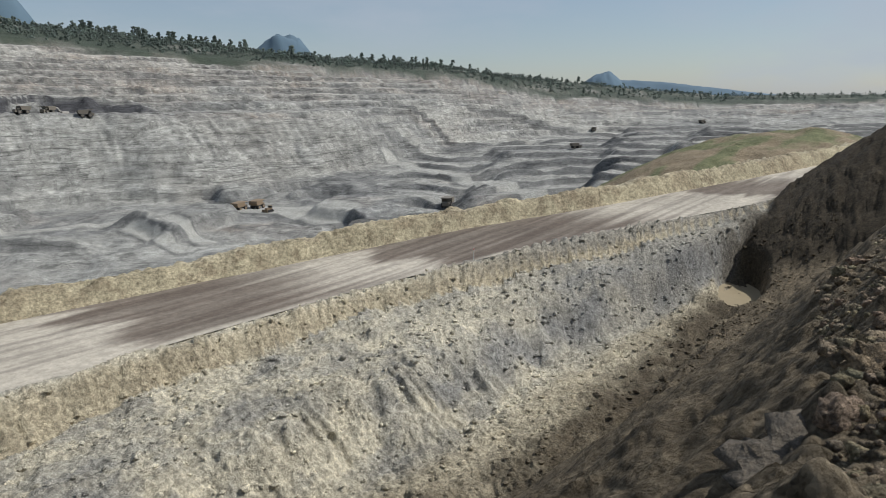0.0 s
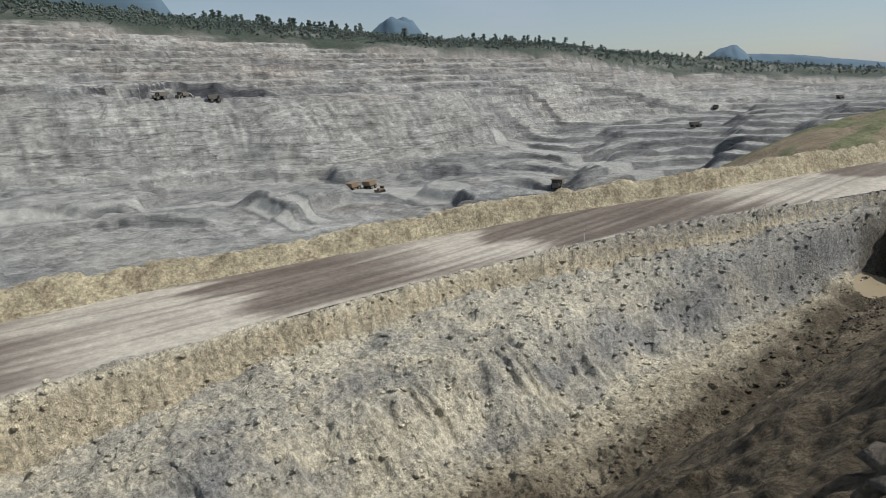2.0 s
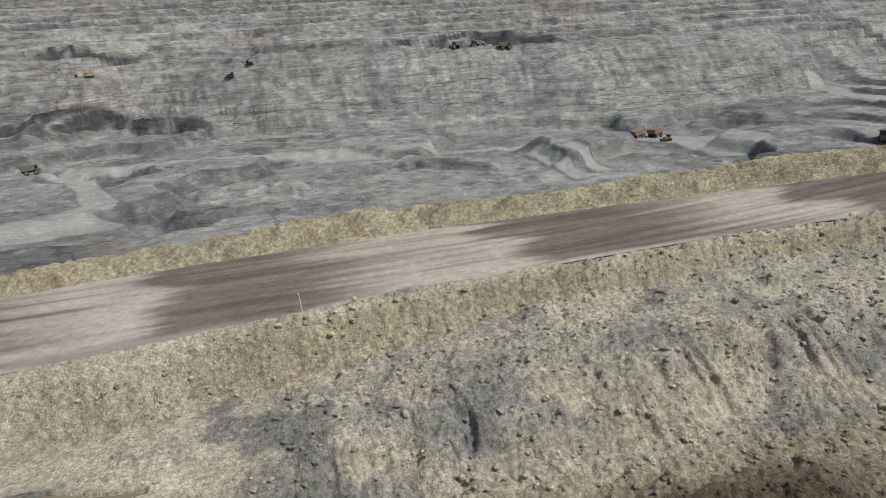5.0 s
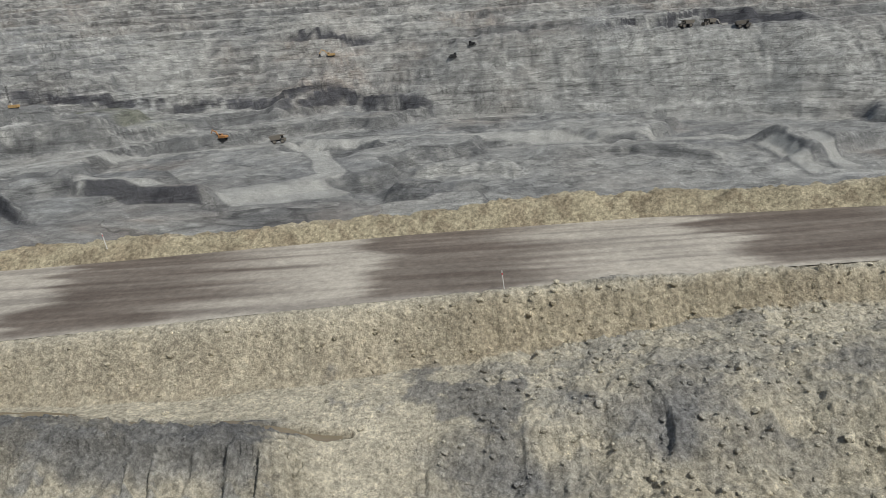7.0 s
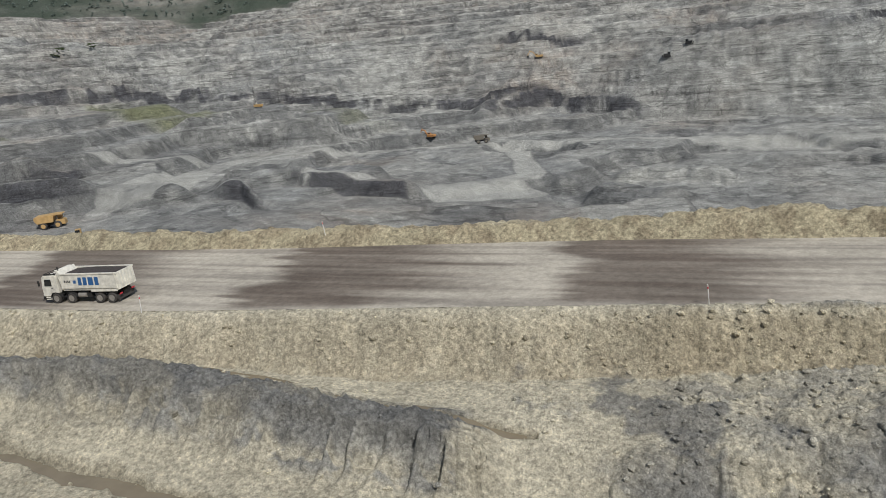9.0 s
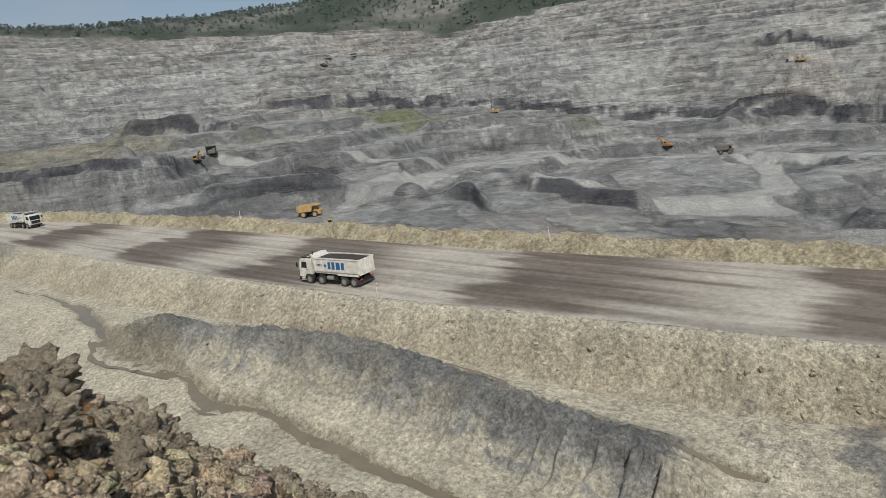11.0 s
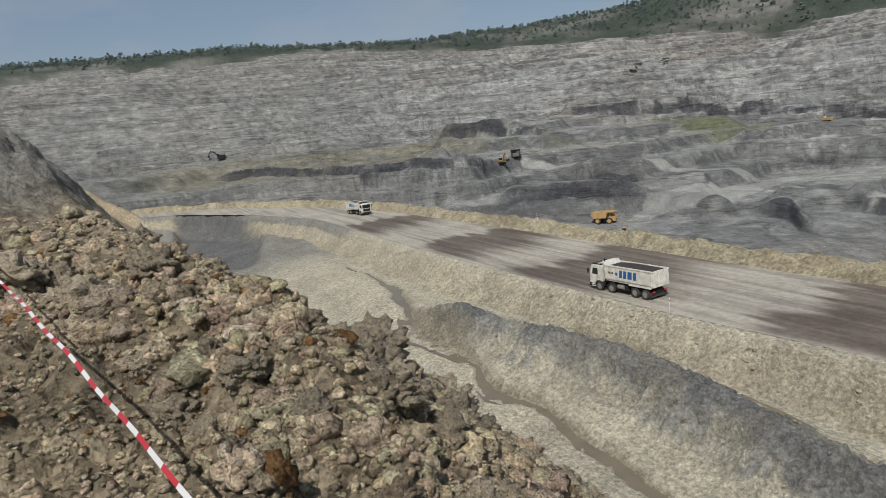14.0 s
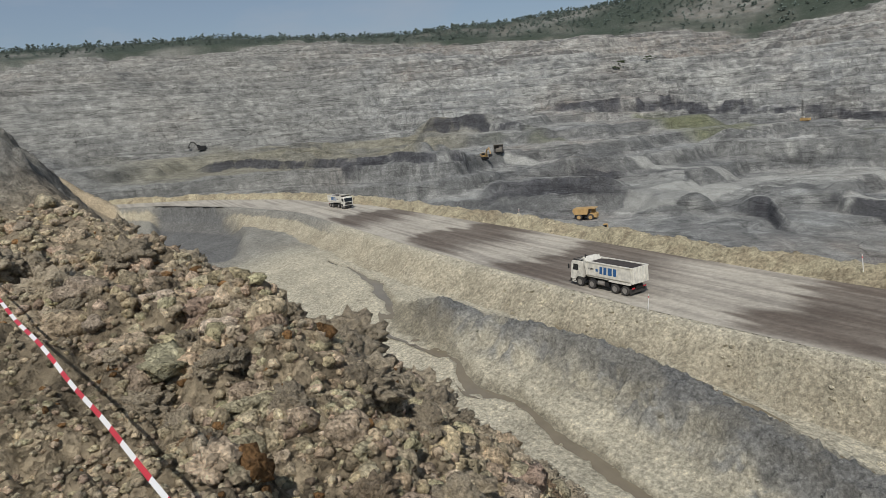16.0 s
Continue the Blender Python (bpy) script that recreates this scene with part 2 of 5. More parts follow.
def far_ground(x, y, az, dist):
    """The pit, its benched highwall, and the wooded ridge beyond. Returns the height, and how far up the wall a place lies."""
    d0, d1, d2, d3 = (at_az(az, c) for c in (D0, D1, D2, D3))
    z0, z1, z2, z3 = (at_az(az, c) for c in (Z0, Z1, Z2, Z3))
    wander = fbm(x / 120, y / 120, 4, 11)
    d1w = d1 * (1 + 0.05 * wander)
    a, b, c = np.clip((dist - d0) / (d1w - d0), 0, 1), np.clip((dist - d1w) / (d2 - d1w), 0, 1), np.clip((dist - d2) / (d3 - d2), 0, 1)
    shelf = smooth(56, 66, az) * (1 - smooth(90, 100, az))
    trough = smooth(2, 12, az) * (1 - smooth(36, 48, az))
    a = a * (1 - shelf - trough) + shelf * (0.72 * smooth(0.06, 0.2, a) + 0.28 * a) + trough * (0.25 * a + 0.75 * smooth(0.66, 0.95, a))
    bluff = smooth(-50, -38, az) * (1 - smooth(-4, 10, az))
    wall = (1 - bluff) * (0.35 * smooth(0, 0.32, b) + 0.65 * b) + bluff * (0.34 * smooth(0, 0.15, b) + 0.66 * b)
    face = bluff * smooth(0.0, 0.02, b) * (1 - smooth(0.13, 0.17, b))
    z = z0 + (z1 - z0) * a + (z2 - z1) * wall + (z3 - z2) * (c * (1.7 - 0.7 * c))
    pit = smooth(0, 0.1, a) * (1 - smooth(0.0, 0.08, b))
    on_wall = smooth(0.0, 0.04, b) * (1 - smooth(0.96, 1, b))
    beyond = np.clip((dist - d3) / 800, 0, 1)
    z = z - beyond * np.maximum(z3 - 16, 0) * 0.55
    rough = fbm(x / 70, y / 70, 5, 23)
    zf = z + (3 + 7 * smooth(-52, -30, az)) * fbm(x / 80, y / 80, 4, 31) + 2.0 * rough
    floor_z = staircase(zf, 8.0, 0.74)
    kf = zf / 8.0 - np.floor(zf / 8.0)
    dip = smooth(15, 40, az)
    zw = z + (9 + 8 * dip) * wander + (4 + 3 * dip) * rough
    zw = zw + 1.0 * fbm(x / 10, y / 10, 3, 33)
    wall_z = staircase(zw, 7.0, 0.8) - 2
    kw = zw / 7.0 - np.floor(zw / 7.0)
    riser = smooth(0.74, 0.82, kw) * (1 - smooth(0.94, 1.0, kw)) * smooth(-0.15, 0.1, fbm(x / 55, y / 55, 4, 35) + 0.05)
    riser = np.maximum(riser * (1 - face), face * 0.6) * on_wall + smooth(0.72, 0.8, kf) * pit * (1 - on_wall)
    along = np.radians(az) * dist
    wind = along + 7 * fbm(x / 28, y / 28, 3, 45)
    flutes = (np.abs(value(wind / 6.5, z / 16, 41)) + 0.6 * np.abs(value(wind / 2.9, z / 9, 43))) * smooth(-0.35, 0.25, fbm(x / 50, y / 50, 3, 49))
    wall_z = wall_z * (1 - face) + (z + 2 * wander) * face - (1.6 + 1.6 * face) * flutes + 1.5 * fbm(x / 12, y / 12, 3, 47)
    floor_z = floor_z + 1.5 * fbm(x / 14, y / 14, 5, 53, 0.58) - 2.2 * (1 - billow(x / 30, y / 30, 5, 57)) + 1.1
    base = z
    z = z * (1 - pit * 0.9 - on_wall * 0.85 * (1 - pit)) + floor_z * pit * 0.9 + wall_z * on_wall * 0.85 * (1 - pit)
    paved = np.zeros_like(x)
    for way, wide in PIT_ROADS:
        paved = np.maximum(paved, 1 - smooth(wide * 0.7, wide * 1.5, reach(x, y, way) + 2.0 * fbm(x / 25, y / 25, 2, 251)))
    z = z * (1 - 0.3 * paved) + (base - 1.5) * 0.3 * paved
    # the worked faces, each a steep step up to a narrow bench
    cut = {"coal": np.zeros_like(x), "slate": np.zeros_like(x), "pale": np.zeros_like(x)}
    ragged = 5 * fbm(x / 22, y / 22, 4, 247, 0.6)
    for fa, fd, high, run, rock in FACES:
        s = dist - np.interp(az, fa, fd) + ragged * (1.0 + 0.12 * run)
        ends = smooth(fa[0] - 0.8, fa[0] + 1.8, az + 0.06 * ragged) * (1 - smooth(fa[-1] - 1.8, fa[-1] + 0.8, az - 0.06 * ragged))
        z = z + high * ends * smooth(-run / 2, run / 2, s) * (1 - smooth(run + 1, run + 20, s))
        cut[rock] = np.maximum(cut[rock], ends * smooth(-run * 0.9, -run * 0.5, s) * (1 - smooth(run * 0.5, run * 0.8, s)) * smooth(-0.5, 0.0, fbm(x / 9, y / 9, 4, 269, 0.6) + 0.1))
    # long terraces in the far end of the pit
    phase = (dist + 9 * wander + 14 * value(az / 5, az * 0, 63)) / (16 + dist * 0.035)
    phase = phase - np.floor(phase)
    terraced = smooth(-41, -47, az) * smooth(265, 300, dist) * (1 - smooth(0.25, 0.4, b))
    z = z + terraced * 3.4 * (smooth(0.0, 0.14, phase) - phase)
    ledge = terraced * (1 - smooth(0.13, 0.17, phase)) * smooth(0.0, 0.02, phase)
    lip = np.maximum(terraced * smooth(0.15, 0.2, phase) * (1 - smooth(0.38, 0.55, phase)), on_wall * (1 - face) * (1 - smooth(0.03, 0.3, kw)) * smooth(-0.25, 0.1, fbm(x / 90, y / 90, 3, 259)))
    z = z + 3.0 * c * fbm(x / 60, y / 60, 4, 59) * (1 - beyond)
    return z, a, b, c, riser, flutes, paved, cut, ledge, lip


STREAM = [(-120, 36, 0.3), (-103, 37, 0.4), (-97, 36.5, 1.0), (-84, 33.5, 0.8), (-77, 33, 2.6), (-68, 32.2, 2.0), (-62, 31, 0.5), (-54, 30.3, 1.1), (-47, 31, 0.5), (-40, 31, 1.0), (-32, 30.4, 0.6), (-24, 30, 0.5)]
DITCH = [(-58, 42.2, 0.3), (-48, 41.9, 0.5), (-40, 41.6, 0.7), (-33, 41.4, 0.8), (-26, 40.6, 0.6), (-17, 39.8, 0.5), (-10, 40.5, 0.3)]


def channel(x, y, way):
    """How deep a place lies in a stream's bed, 0 to 1."""
    best = np.full(x.shape, 9.0)
    yy = y - 0.7 * fbm(x / 5, x * 0, 3, 301)
    for (ax, ay, aw), (bx, by, bw) in zip(way, way[1:]):
        t = np.clip(((x - ax) * (bx - ax) + (yy - ay) * (by - ay)) / ((bx - ax) ** 2 + (by - ay) ** 2), 0, 1)
        best = np.minimum(best, np.hypot(x - ax - t * (bx - ax), yy - ay - t * (by - ay)) / (aw + t * (bw - aw)))
    return 1 - smooth(0.5, 1.5, best + 0.5 * fbm(x / 1.4, y / 1.4, 3, 305))


def near_ground(x, y):
    """The valley between the haul road and the bank on which the camera stands."""
    yn, zr = road_near(x), road_z(x)
    zb = np.interp(x, [-200, -100, -57, -20, 0, 12, 30, 60, 80, 100, 150], [-4, -4, -3.2, -4.6, -4.2, -3.2, -2.2, -1.3, 0.2, 3, 6])
    zt = np.interp(x, [-200, -60, -20, 0, 40, 80, 100, 150], [-6.5, -6.2, -6.5, -8, -7, -5.5, -1, 3])
    toe = line(x, [-200, -150, -60, -20, 0, 20, 36, 59, 80, 99, 150], [6, 12, 20, 27, 29, 24, 22, 24, 26, 29, 10])
    crest = line(x, [-200, -60, -25, -12, -7, -4, 0, 10, 20, 30, 45, 70, 120], [-22, -10, -2, 0.9, 1.9, 1.6, 1.0, 1.4, 3, 3.5, 2, -3, -10])
    top = line(x, [-200, -60, -30, -22, -14, -8, -4, 0, 10, 20, 30, 45, 70, 120], [17, 17, 18.2, 18.7, 17.9, 17.75, 17.9, 18.2, 17.4, 17, 15.5, 10, 7, 7])
    slump = 0.9 * fbm(x / 6, y / 12, 3, 291)
    foot = yn - 0.6 - (zr - zb) * (0.9 + 0.35 * smooth(-20, -60, x)) + slump
    v = np.clip((foot - y) / np.maximum(foot - toe, 1), 0, 1)
    east = smooth(-5, 3, x + 3.5 * fbm(x / 4, y / 4, 3, 295) - 0.9 * (y - 40) * (y < 42) + 2)
    floor_z = zb + (zt - zb) * (east * (0.25 * v + 0.75 * smooth(0.35, 0.62, v + 0.05 * value(x / 6, y / 6, 3))) + (1 - east) * smooth(0.1, 0.75, v))
    lip = yn - 0.45 + 0.35 * fbm(x / 2.2, y / 8, 3, 293)
    bank = np.clip((lip - y) / np.maximum(lip - foot, 0.3), 0, 1)
    z = np.where(y > foot, zr + (zb - zr) * (0.35 * bank + 0.65 * smooth(0, 1, bank)), floor_z)
    # the grey spoil ridge between the two streams
    mid = 37.3 + 1.2 * np.sin(x / 9) + 0.05 * (x + 45)
    ends = smooth(-82, -74, x) * (1 - smooth(-17, -10, x + 2 * fbm(x / 3, y / 3, 3, 297)))
    side = (y - mid)
    ridge = ends * 2.3 * np.exp(-(np.where(side > 0, side / 3.0, side / 3.3)) ** 2 * 1.2) * (0.85 + 0.25 * value(x / 5, y / 9, 5))
    z = z + ridge
    # the sunken working west of the streams
    u, w = (x + 195) / 48, (y - 22 - (x + 195) * 0.02) / 11
    bowl = 1 - smooth(0.75, 1.0, np.sqrt(u * u + w * w) + 0.12 * value(x / 12, y / 12, 7))
    z = z - 3.2 * bowl
    # the bank up to the camera
    h = np.clip((toe - y) / np.maximum(toe - crest, 1), 0, 1)
    hill = smooth(0.0, 0.06, h) * 0.03 + 0.97 * h
    z = np.where(y < toe, z + (top - z) * hill, z)
    # the dark heap beside the road
    cone = 24 * (1 - np.hypot(x - 119, y - 7) / 32) - 0.5
    heap = np.maximum(cone - z, 0)
    z = np.maximum(z, cone)
    # the grey heap on the camera's own bank
    mound = 2.6 * np.exp(-((x + 27) / 7) ** 2 - ((y + 4.2) / 4.0) ** 2)
    z = z + mound
    wash = np.maximum(channel(x, y, STREAM), channel(x, y, DITCH))
    z = z - 0.45 * wash
    pond = 1 - smooth(0.8, 1.15, np.hypot((x - 88) / 7, (y - 27.5 - 0.3 * (x - 88)) / 3.2))
    z = z * (1 - pond) - 5.4 * pond
    return z, dict(bank=bank * (y > foot), v=v, east=east, ridge=ridge, bowl=bowl, hill=h, heap=heap, mound=mound, wash=wash, foot=foot, yn=yn, toe=toe)


TAN, PALE, GREY, SLATE = np.array([0.41, 0.36, 0.255]), np.array([0.485, 0.442, 0.335]), np.array([0.31, 0.302, 0.268]), np.array([0.125, 0.125, 0.12])
COAL, GRASS, PINK, WOOD = np.array([0.055, 0.055, 0.06]), np.array([0.12, 0.125, 0.065]), np.array([0.36, 0.315, 0.265]), np.array([0.045, 0.056, 0.042])
BROWN = np.array([0.28, 0.225, 0.15])
FAR_GREY, FAR_PALE = np.array([0.285, 0.287, 0.27]), np.array([0.395, 0.39, 0.352])


def blend(a, b, k):
    return a * (1 - k[..., None]) + b * k[..., None]


def terrain(x, y):
    """Height and colour of the ground at any place of the plan."""
    dist, az = np.hypot(x, y), np.degrees(np.arctan2(-x, y))
    yn, yf, zr = road_near(x), road_far(x), road_z(x)
    near, m = near_ground(x, y)
    far, a, b, c, riser, flutes, paved, cut, ledge, lip = far_ground(x, y, az, dist)
    # lumps of the near ground
    lumps = billow(x / 1.1, y / 1.1, 4, 61)
    big = billow(x / 3.5, y / 3.5, 3, 67)
    patch = smooth(-0.15, 0.35, fbm(x / 14, y / 14, 4, 71))
    bankrough = m["bank"] * (1 - m["bank"]) * 4
    rough = 0.04 + 0.26 * bankrough * (0.4 + 0.6 * smooth(-25, -5, x)) + m["east"] * 0.34 * (1 - m["hill"]) + 0.42 * smooth(0.3, 1.2, m["ridge"]) + 0.22 * smooth(0.02, 0.1, m["hill"])
    rough = np.where(y > yn - 0.6, 0.03, rough) + 0.16 * np.minimum(m["heap"], 1)
    slick = smooth(-78, -71, az) * smooth(1, 6, x) * smooth(0.03, 0.12, m["hill"])
    rough = rough * (1 - 0.85 * slick)
    near = near + rough * ((lumps - 0.4) * 0.8 + (big - 0.4) * 1.1) + slick * (0.35 * fbm((x + y) / 1.5, (x - y) / 11, 4, 273) + 0.25 * fbm(x / 0.7, y / 0.7, 4, 275))
    # rain-cut flutes down the scarp, and slumps in the road's bank
    near = near - 0.6 * m["east"] * (m["bank"] <= 0) * np.exp(-((m["v"] - 0.5) / 0.12) ** 2) * smooth(0.1, 0.6, np.abs(value(x / 1.3 + 0.4 * value(x / 3, y / 3, 277), y / 8, 279)))
    near = near - 0.25 * bankrough * smooth(0.15, 0.7, np.abs(value(x / 1.9 + 0.5 * value(x / 3, y / 3, 287), y / 6, 289))) * (0.4 + 0.6 * smooth(-30, -5, x))
    near = near + m["east"] * (m["bank"] <= 0) * (1 - smooth(0, 0.1, m["hill"])) * (0.7 * fbm(x / 7, y / 7, 3, 283) + 0.5 * (billow(x / 9, y / 5, 3, 285) - 0.4))
    stones = 0.5 * clods(x / 1.3, y / 1.3, 201, 0.22) * 1.3 + 1.05 * clods(x / 0.6, y / 0.6, 211, 0.5) * 0.6 + 1.3 * clods(x / 0.33, y / 0.33, 215, 0.6) * 0.33
    near = near + np.clip(rough * 1.6, 0, 1) * stones * smooth(130, 90, dist)
    grain = billow(x / 0.34, y / 0.34, 3, 73) * smooth(70, 40, dist) * 0.5
    near = near + rough * grain * 0.45
    close = smooth(22, 9, dist)
    close = close * smooth(1.2, 2.6, dist) * (0.25 + 0.75 * smooth(4, -2, x + 3 * (y - 2)))
    near = near + close * (0.22 * (billow(x / 0.9, y / 0.9, 4, 79) - 0.4) + 0.42 * fbm(x / 3.0, y / 3.0, 2, 83)
                           + 0.6 * clods(x / 1.2, y / 1.2, 217, 0.5) * 1.2 + 0.5 * clods(x / 0.5, y / 0.5, 221, 0.7) * 0.5 + 0.7 * clods(x / 0.2, y / 0.2, 231, 0.9) * 0.2)
    gullies = np.abs(value(x / 1.6 + 0.3 * value(x / 2, y / 2, 87), y / 9, 89))
    near = near - 0.9 * smooth(0.2, 0.5, gullies) * np.minimum(m["ridge"], 1) * (y < 37)
    # beyond the road the ground drops into the pit
    drop = zr - 0.62 * np.maximum(y - yf - 5, 0)
    under = np.where(y > yf + 5, np.maximum(drop, far), zr - 0.06)
    knoll = 10.0 - ((x - 216) / 78) ** 2 * 12 - ((y - 58) / 36) ** 2 * 11 + 2.2 * fbm(x / 16, y / 16, 5, 265)
    grassy = smooth(-1.0, 1.0, knoll - under) * (y > yf + 4)
    under = np.where(y > yf + 4, np.maximum(under, knoll), under)
    z = np.where(y > yn, under, near)
    away = smooth(250, 360, dist) * (y < yf + 5)
    z = z * (1 - away) + far * away
    behind = smooth(-3, -14, y) * smooth(300, 160, dist) * (1 - smooth(60, 110, x) * smooth(-30, -8, y))
    z = z * (1 - behind) + 18.0 * behind
    z = z + np.minimum(m["mound"], 1) * (0.8 * (billow(x / 1.3, y / 1.3, 4, 335) - 0.4) + 0.5 * clods(x / 0.6, y / 0.6, 337, 0.6) * 0.6)
    # colours of the near ground
    col = np.broadcast_to(PALE, x.shape + (3,)).copy()
    col = blend(col, TAN, smooth(0.02, 0.35, m["bank"]) * (0.45 + 0.55 * smooth(-12, 2, x)))
    col = blend(col, BROWN, 0.35 * smooth(0.2, 0.8, big) * m["bank"])
    streak = smooth(-0.1, 0.4, fbm(x / 7, y / 4, 4, 97))
    mottle = smooth(-0.12, 0.22, fbm(x / 4.5, y / 2.6, 5, 253, 0.62))
    col = blend(col, GREY * 0.95, m["east"] * (m["bank"] <= 0) * np.clip(0.05 + 0.15 * streak + 0.4 * mottle, 0, 0.6))
    col = blend(col, PALE * 1.08, 0.8 * m["east"] * (m["bank"] <= 0) * smooth(0.1, 0.24, fbm(x / 5 + 20, y / 2, 5, 323, 0.62)))
    col = blend(col, SLATE * 1.5, m["east"] * (m["bank"] <= 0) * smooth(0.12, 0.4, fbm(x / 6 + 8, y / 3.5, 5, 257, 0.6)) * 0.5)
    scarp = np.exp(-((m["v"] - 0.5 - 0.1 * fbm(x / 9, y / 9, 3, 281)) / 0.10) ** 2) * m["east"] * (m["bank"] <= 0)
    col = blend(col, SLATE * 1.6, scarp * smooth(-0.3, 0.15, fbm(x / 9, y / 9, 3, 101)) * 0.85)
    col = blend(col, SLATE * 1.4, smooth(45, 75, x) * (m["bank"] < 0.6) * 0.6 * (1 - m["hill"]))
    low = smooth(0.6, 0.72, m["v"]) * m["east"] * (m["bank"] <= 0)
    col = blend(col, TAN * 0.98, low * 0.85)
    # dark clods towards the toe, with the shading of the slope painted in
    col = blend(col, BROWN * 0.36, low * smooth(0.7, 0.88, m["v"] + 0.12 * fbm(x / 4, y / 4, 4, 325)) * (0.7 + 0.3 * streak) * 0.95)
    col = blend(col, blend(np.broadcast_to(GREY * 0.95, col.shape), SLATE * 1.15, np.clip(smooth(-0.1, 0.35, fbm(x / 4, y / 4, 5, 317, 0.6)) * 0.6 + 0.4 * smooth(36, 38, y), 0, 0.9)), smooth(0.18, 0.7, m["ridge"]))
    col = blend(col, PALE * 0.95, 0.9 * smooth(0.22, 0.45, gullies) * smooth(0.2, 0.8, m["ridge"]) * (1 - smooth(34, 37, y)) * smooth(-0.3, 0.2, fbm(x / 5, y / 5, 3, 311)))
    col = blend(col, PALE * 0.78, 0.55 * smooth(0.08, 0.2, fbm(x / 7 + 5, y / 4, 6, 331, 0.66)) * smooth(0.2, 0.6, m["ridge"]))
    col = blend(col, SLATE * 1.15, 0.55 * smooth(1.2, 1.9, m["ridge"] + 0.8 * fbm(x / 3, y / 3, 4, 341, 0.6)))
    col = blend(col, PALE * 0.95, 0.75 * smooth(0.15, 0.4, m["ridge"]) * (1 - smooth(0.9, 1.5, m["ridge"])) * smooth(0.0, 0.12, fbm(x / 3.5, y / 2, 5, 343, 0.62)))
    col = blend(col, SLATE * 1.3, 0.75 * smooth(0.05, 0.3, fbm(x / 2.5, y / 2.5, 4, 333, 0.6) + 0.2) * (1 - smooth(0.7, 1.1, np.hypot((x + 2) / 8, (y - 43 + 0.2 * x) / 3.2) + 0.9 * fbm(x / 3, y / 3, 5, 261, 0.65))))
    col = blend(col, PALE * 1.05, 0.85 * (1 - smooth(0.6, 1.0, np.hypot((x + 9.5) / 6.5, (y - 36) / 6.0) + 0.5 * fbm(x / 2.5, y / 2.5, 4, 327, 0.6))))
    col = blend(col, GREY * 0.72, 0.85 * smooth(-122, -158, x + 10 * fbm(x / 20, y / 20, 3, 319)) * (m["bank"] < 0.4))
    col = blend(col, SLATE * 1.15, m["bowl"] * 0.95)
    col = blend(col, TAN * 0.55, 0.7 * m["wash"])
    hillk = smooth(0.0, 0.08, m["hill"])
    col = blend(col, BROWN * 1.5, hillk * (0.85 + 0.15 * patch))
    # east hillside turned away from the sun: its shade is painted into the brown
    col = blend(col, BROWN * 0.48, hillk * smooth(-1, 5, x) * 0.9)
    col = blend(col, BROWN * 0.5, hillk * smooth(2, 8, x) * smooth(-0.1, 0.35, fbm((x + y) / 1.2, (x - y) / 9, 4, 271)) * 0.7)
    # along the toe: dark clods and the shadows between them, both as colour
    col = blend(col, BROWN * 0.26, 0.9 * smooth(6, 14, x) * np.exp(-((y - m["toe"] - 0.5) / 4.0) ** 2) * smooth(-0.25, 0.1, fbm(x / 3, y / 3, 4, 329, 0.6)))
    col = blend(col, BROWN * 0.2, np.minimum(m["heap"], 1))
    col = blend(col, blend(np.broadcast_to(GREY * 0.85, col.shape), SLATE * 1.2, smooth(-0.1, 0.3, fbm(x / 2, y / 2, 4, 339))), np.minimum(m["mound"], 1) * 0.9)
    # colours of the pit and its wall
    along = np.radians(az) * dist
    warp = z + 5 * fbm(x / 110, y / 110, 3, 103) + along * 0.02 * smooth(20, 60, az)
    bands = fbm(warp / 4.2, along / 170, 4, 107, 0.6)
    thin = fbm(warp / 1.5 + 40, along / 60, 3, 241, 0.6)
    blotch = fbm(x / 55, y / 55, 4, 109)
    fc = blend(np.broadcast_to(FAR_GREY, col.shape), PINK * 0.8, smooth(-0.25, 0.35, blotch * 0.7 + b * 0.9 - 0.25))
    fc = blend(fc, SLATE * 1.35, smooth(0.08, 0.3, bands) * 0.45)
    fc = blend(fc, FAR_PALE * 0.92, smooth(0.06, 0.25, -bands) * 0.55)
    fc = blend(fc, SLATE * 1.0, smooth(0.14, 0.26, thin) * 0.5)
    fc = blend(fc, FAR_PALE * 0.92, smooth(0.2, 0.3, -thin) * 0.45)
    crack = smooth(0.7, 1.0, flutes) * (0.3 + 0.7 * riser)
    # slate risers, darkened also for the shade on steep faces
    fc = blend(fc, SLATE * 1.0, np.clip(riser * 0.75 * (1 - 0.6 * smooth(0.0, 0.05, -np.abs(az + 20) + 18) * (b < 0.17)) + crack * 0.3, 0, 0.85))
    fc = blend(fc, FAR_PALE * 0.92, (1 - riser) * smooth(0.0, 0.4, fbm(x / 70, y / 70, 3, 139)) * 0.6 * (1 - smooth(0.9, 1.0, b)))
    fc = blend(fc, FAR_PALE * 0.92, 0.55 * smooth(-44, -36, az) * (1 - smooth(-6, 4, az)) * smooth(0.0, 0.02, b) * (1 - smooth(0.12, 0.15, b)))
    speck = fbm(x / 6, y / 6, 4, 243)
    fc = blend(fc, SLATE * 1.1, smooth(0.16, 0.3, speck) * 0.3)
    fc = blend(fc, FAR_PALE * 0.92, smooth(0.16, 0.3, -speck) * 0.3)
    fc = blend(fc, FAR_PALE * 0.92, 0.75 * lip)
    # terrace steps drawn as dark lines, slate and painted shade together
    fc = blend(fc, SLATE * 1.1, 0.8 * ledge)
    fc = blend(fc, GREY * 0.8, 0.55 * smooth(62, 78, az))
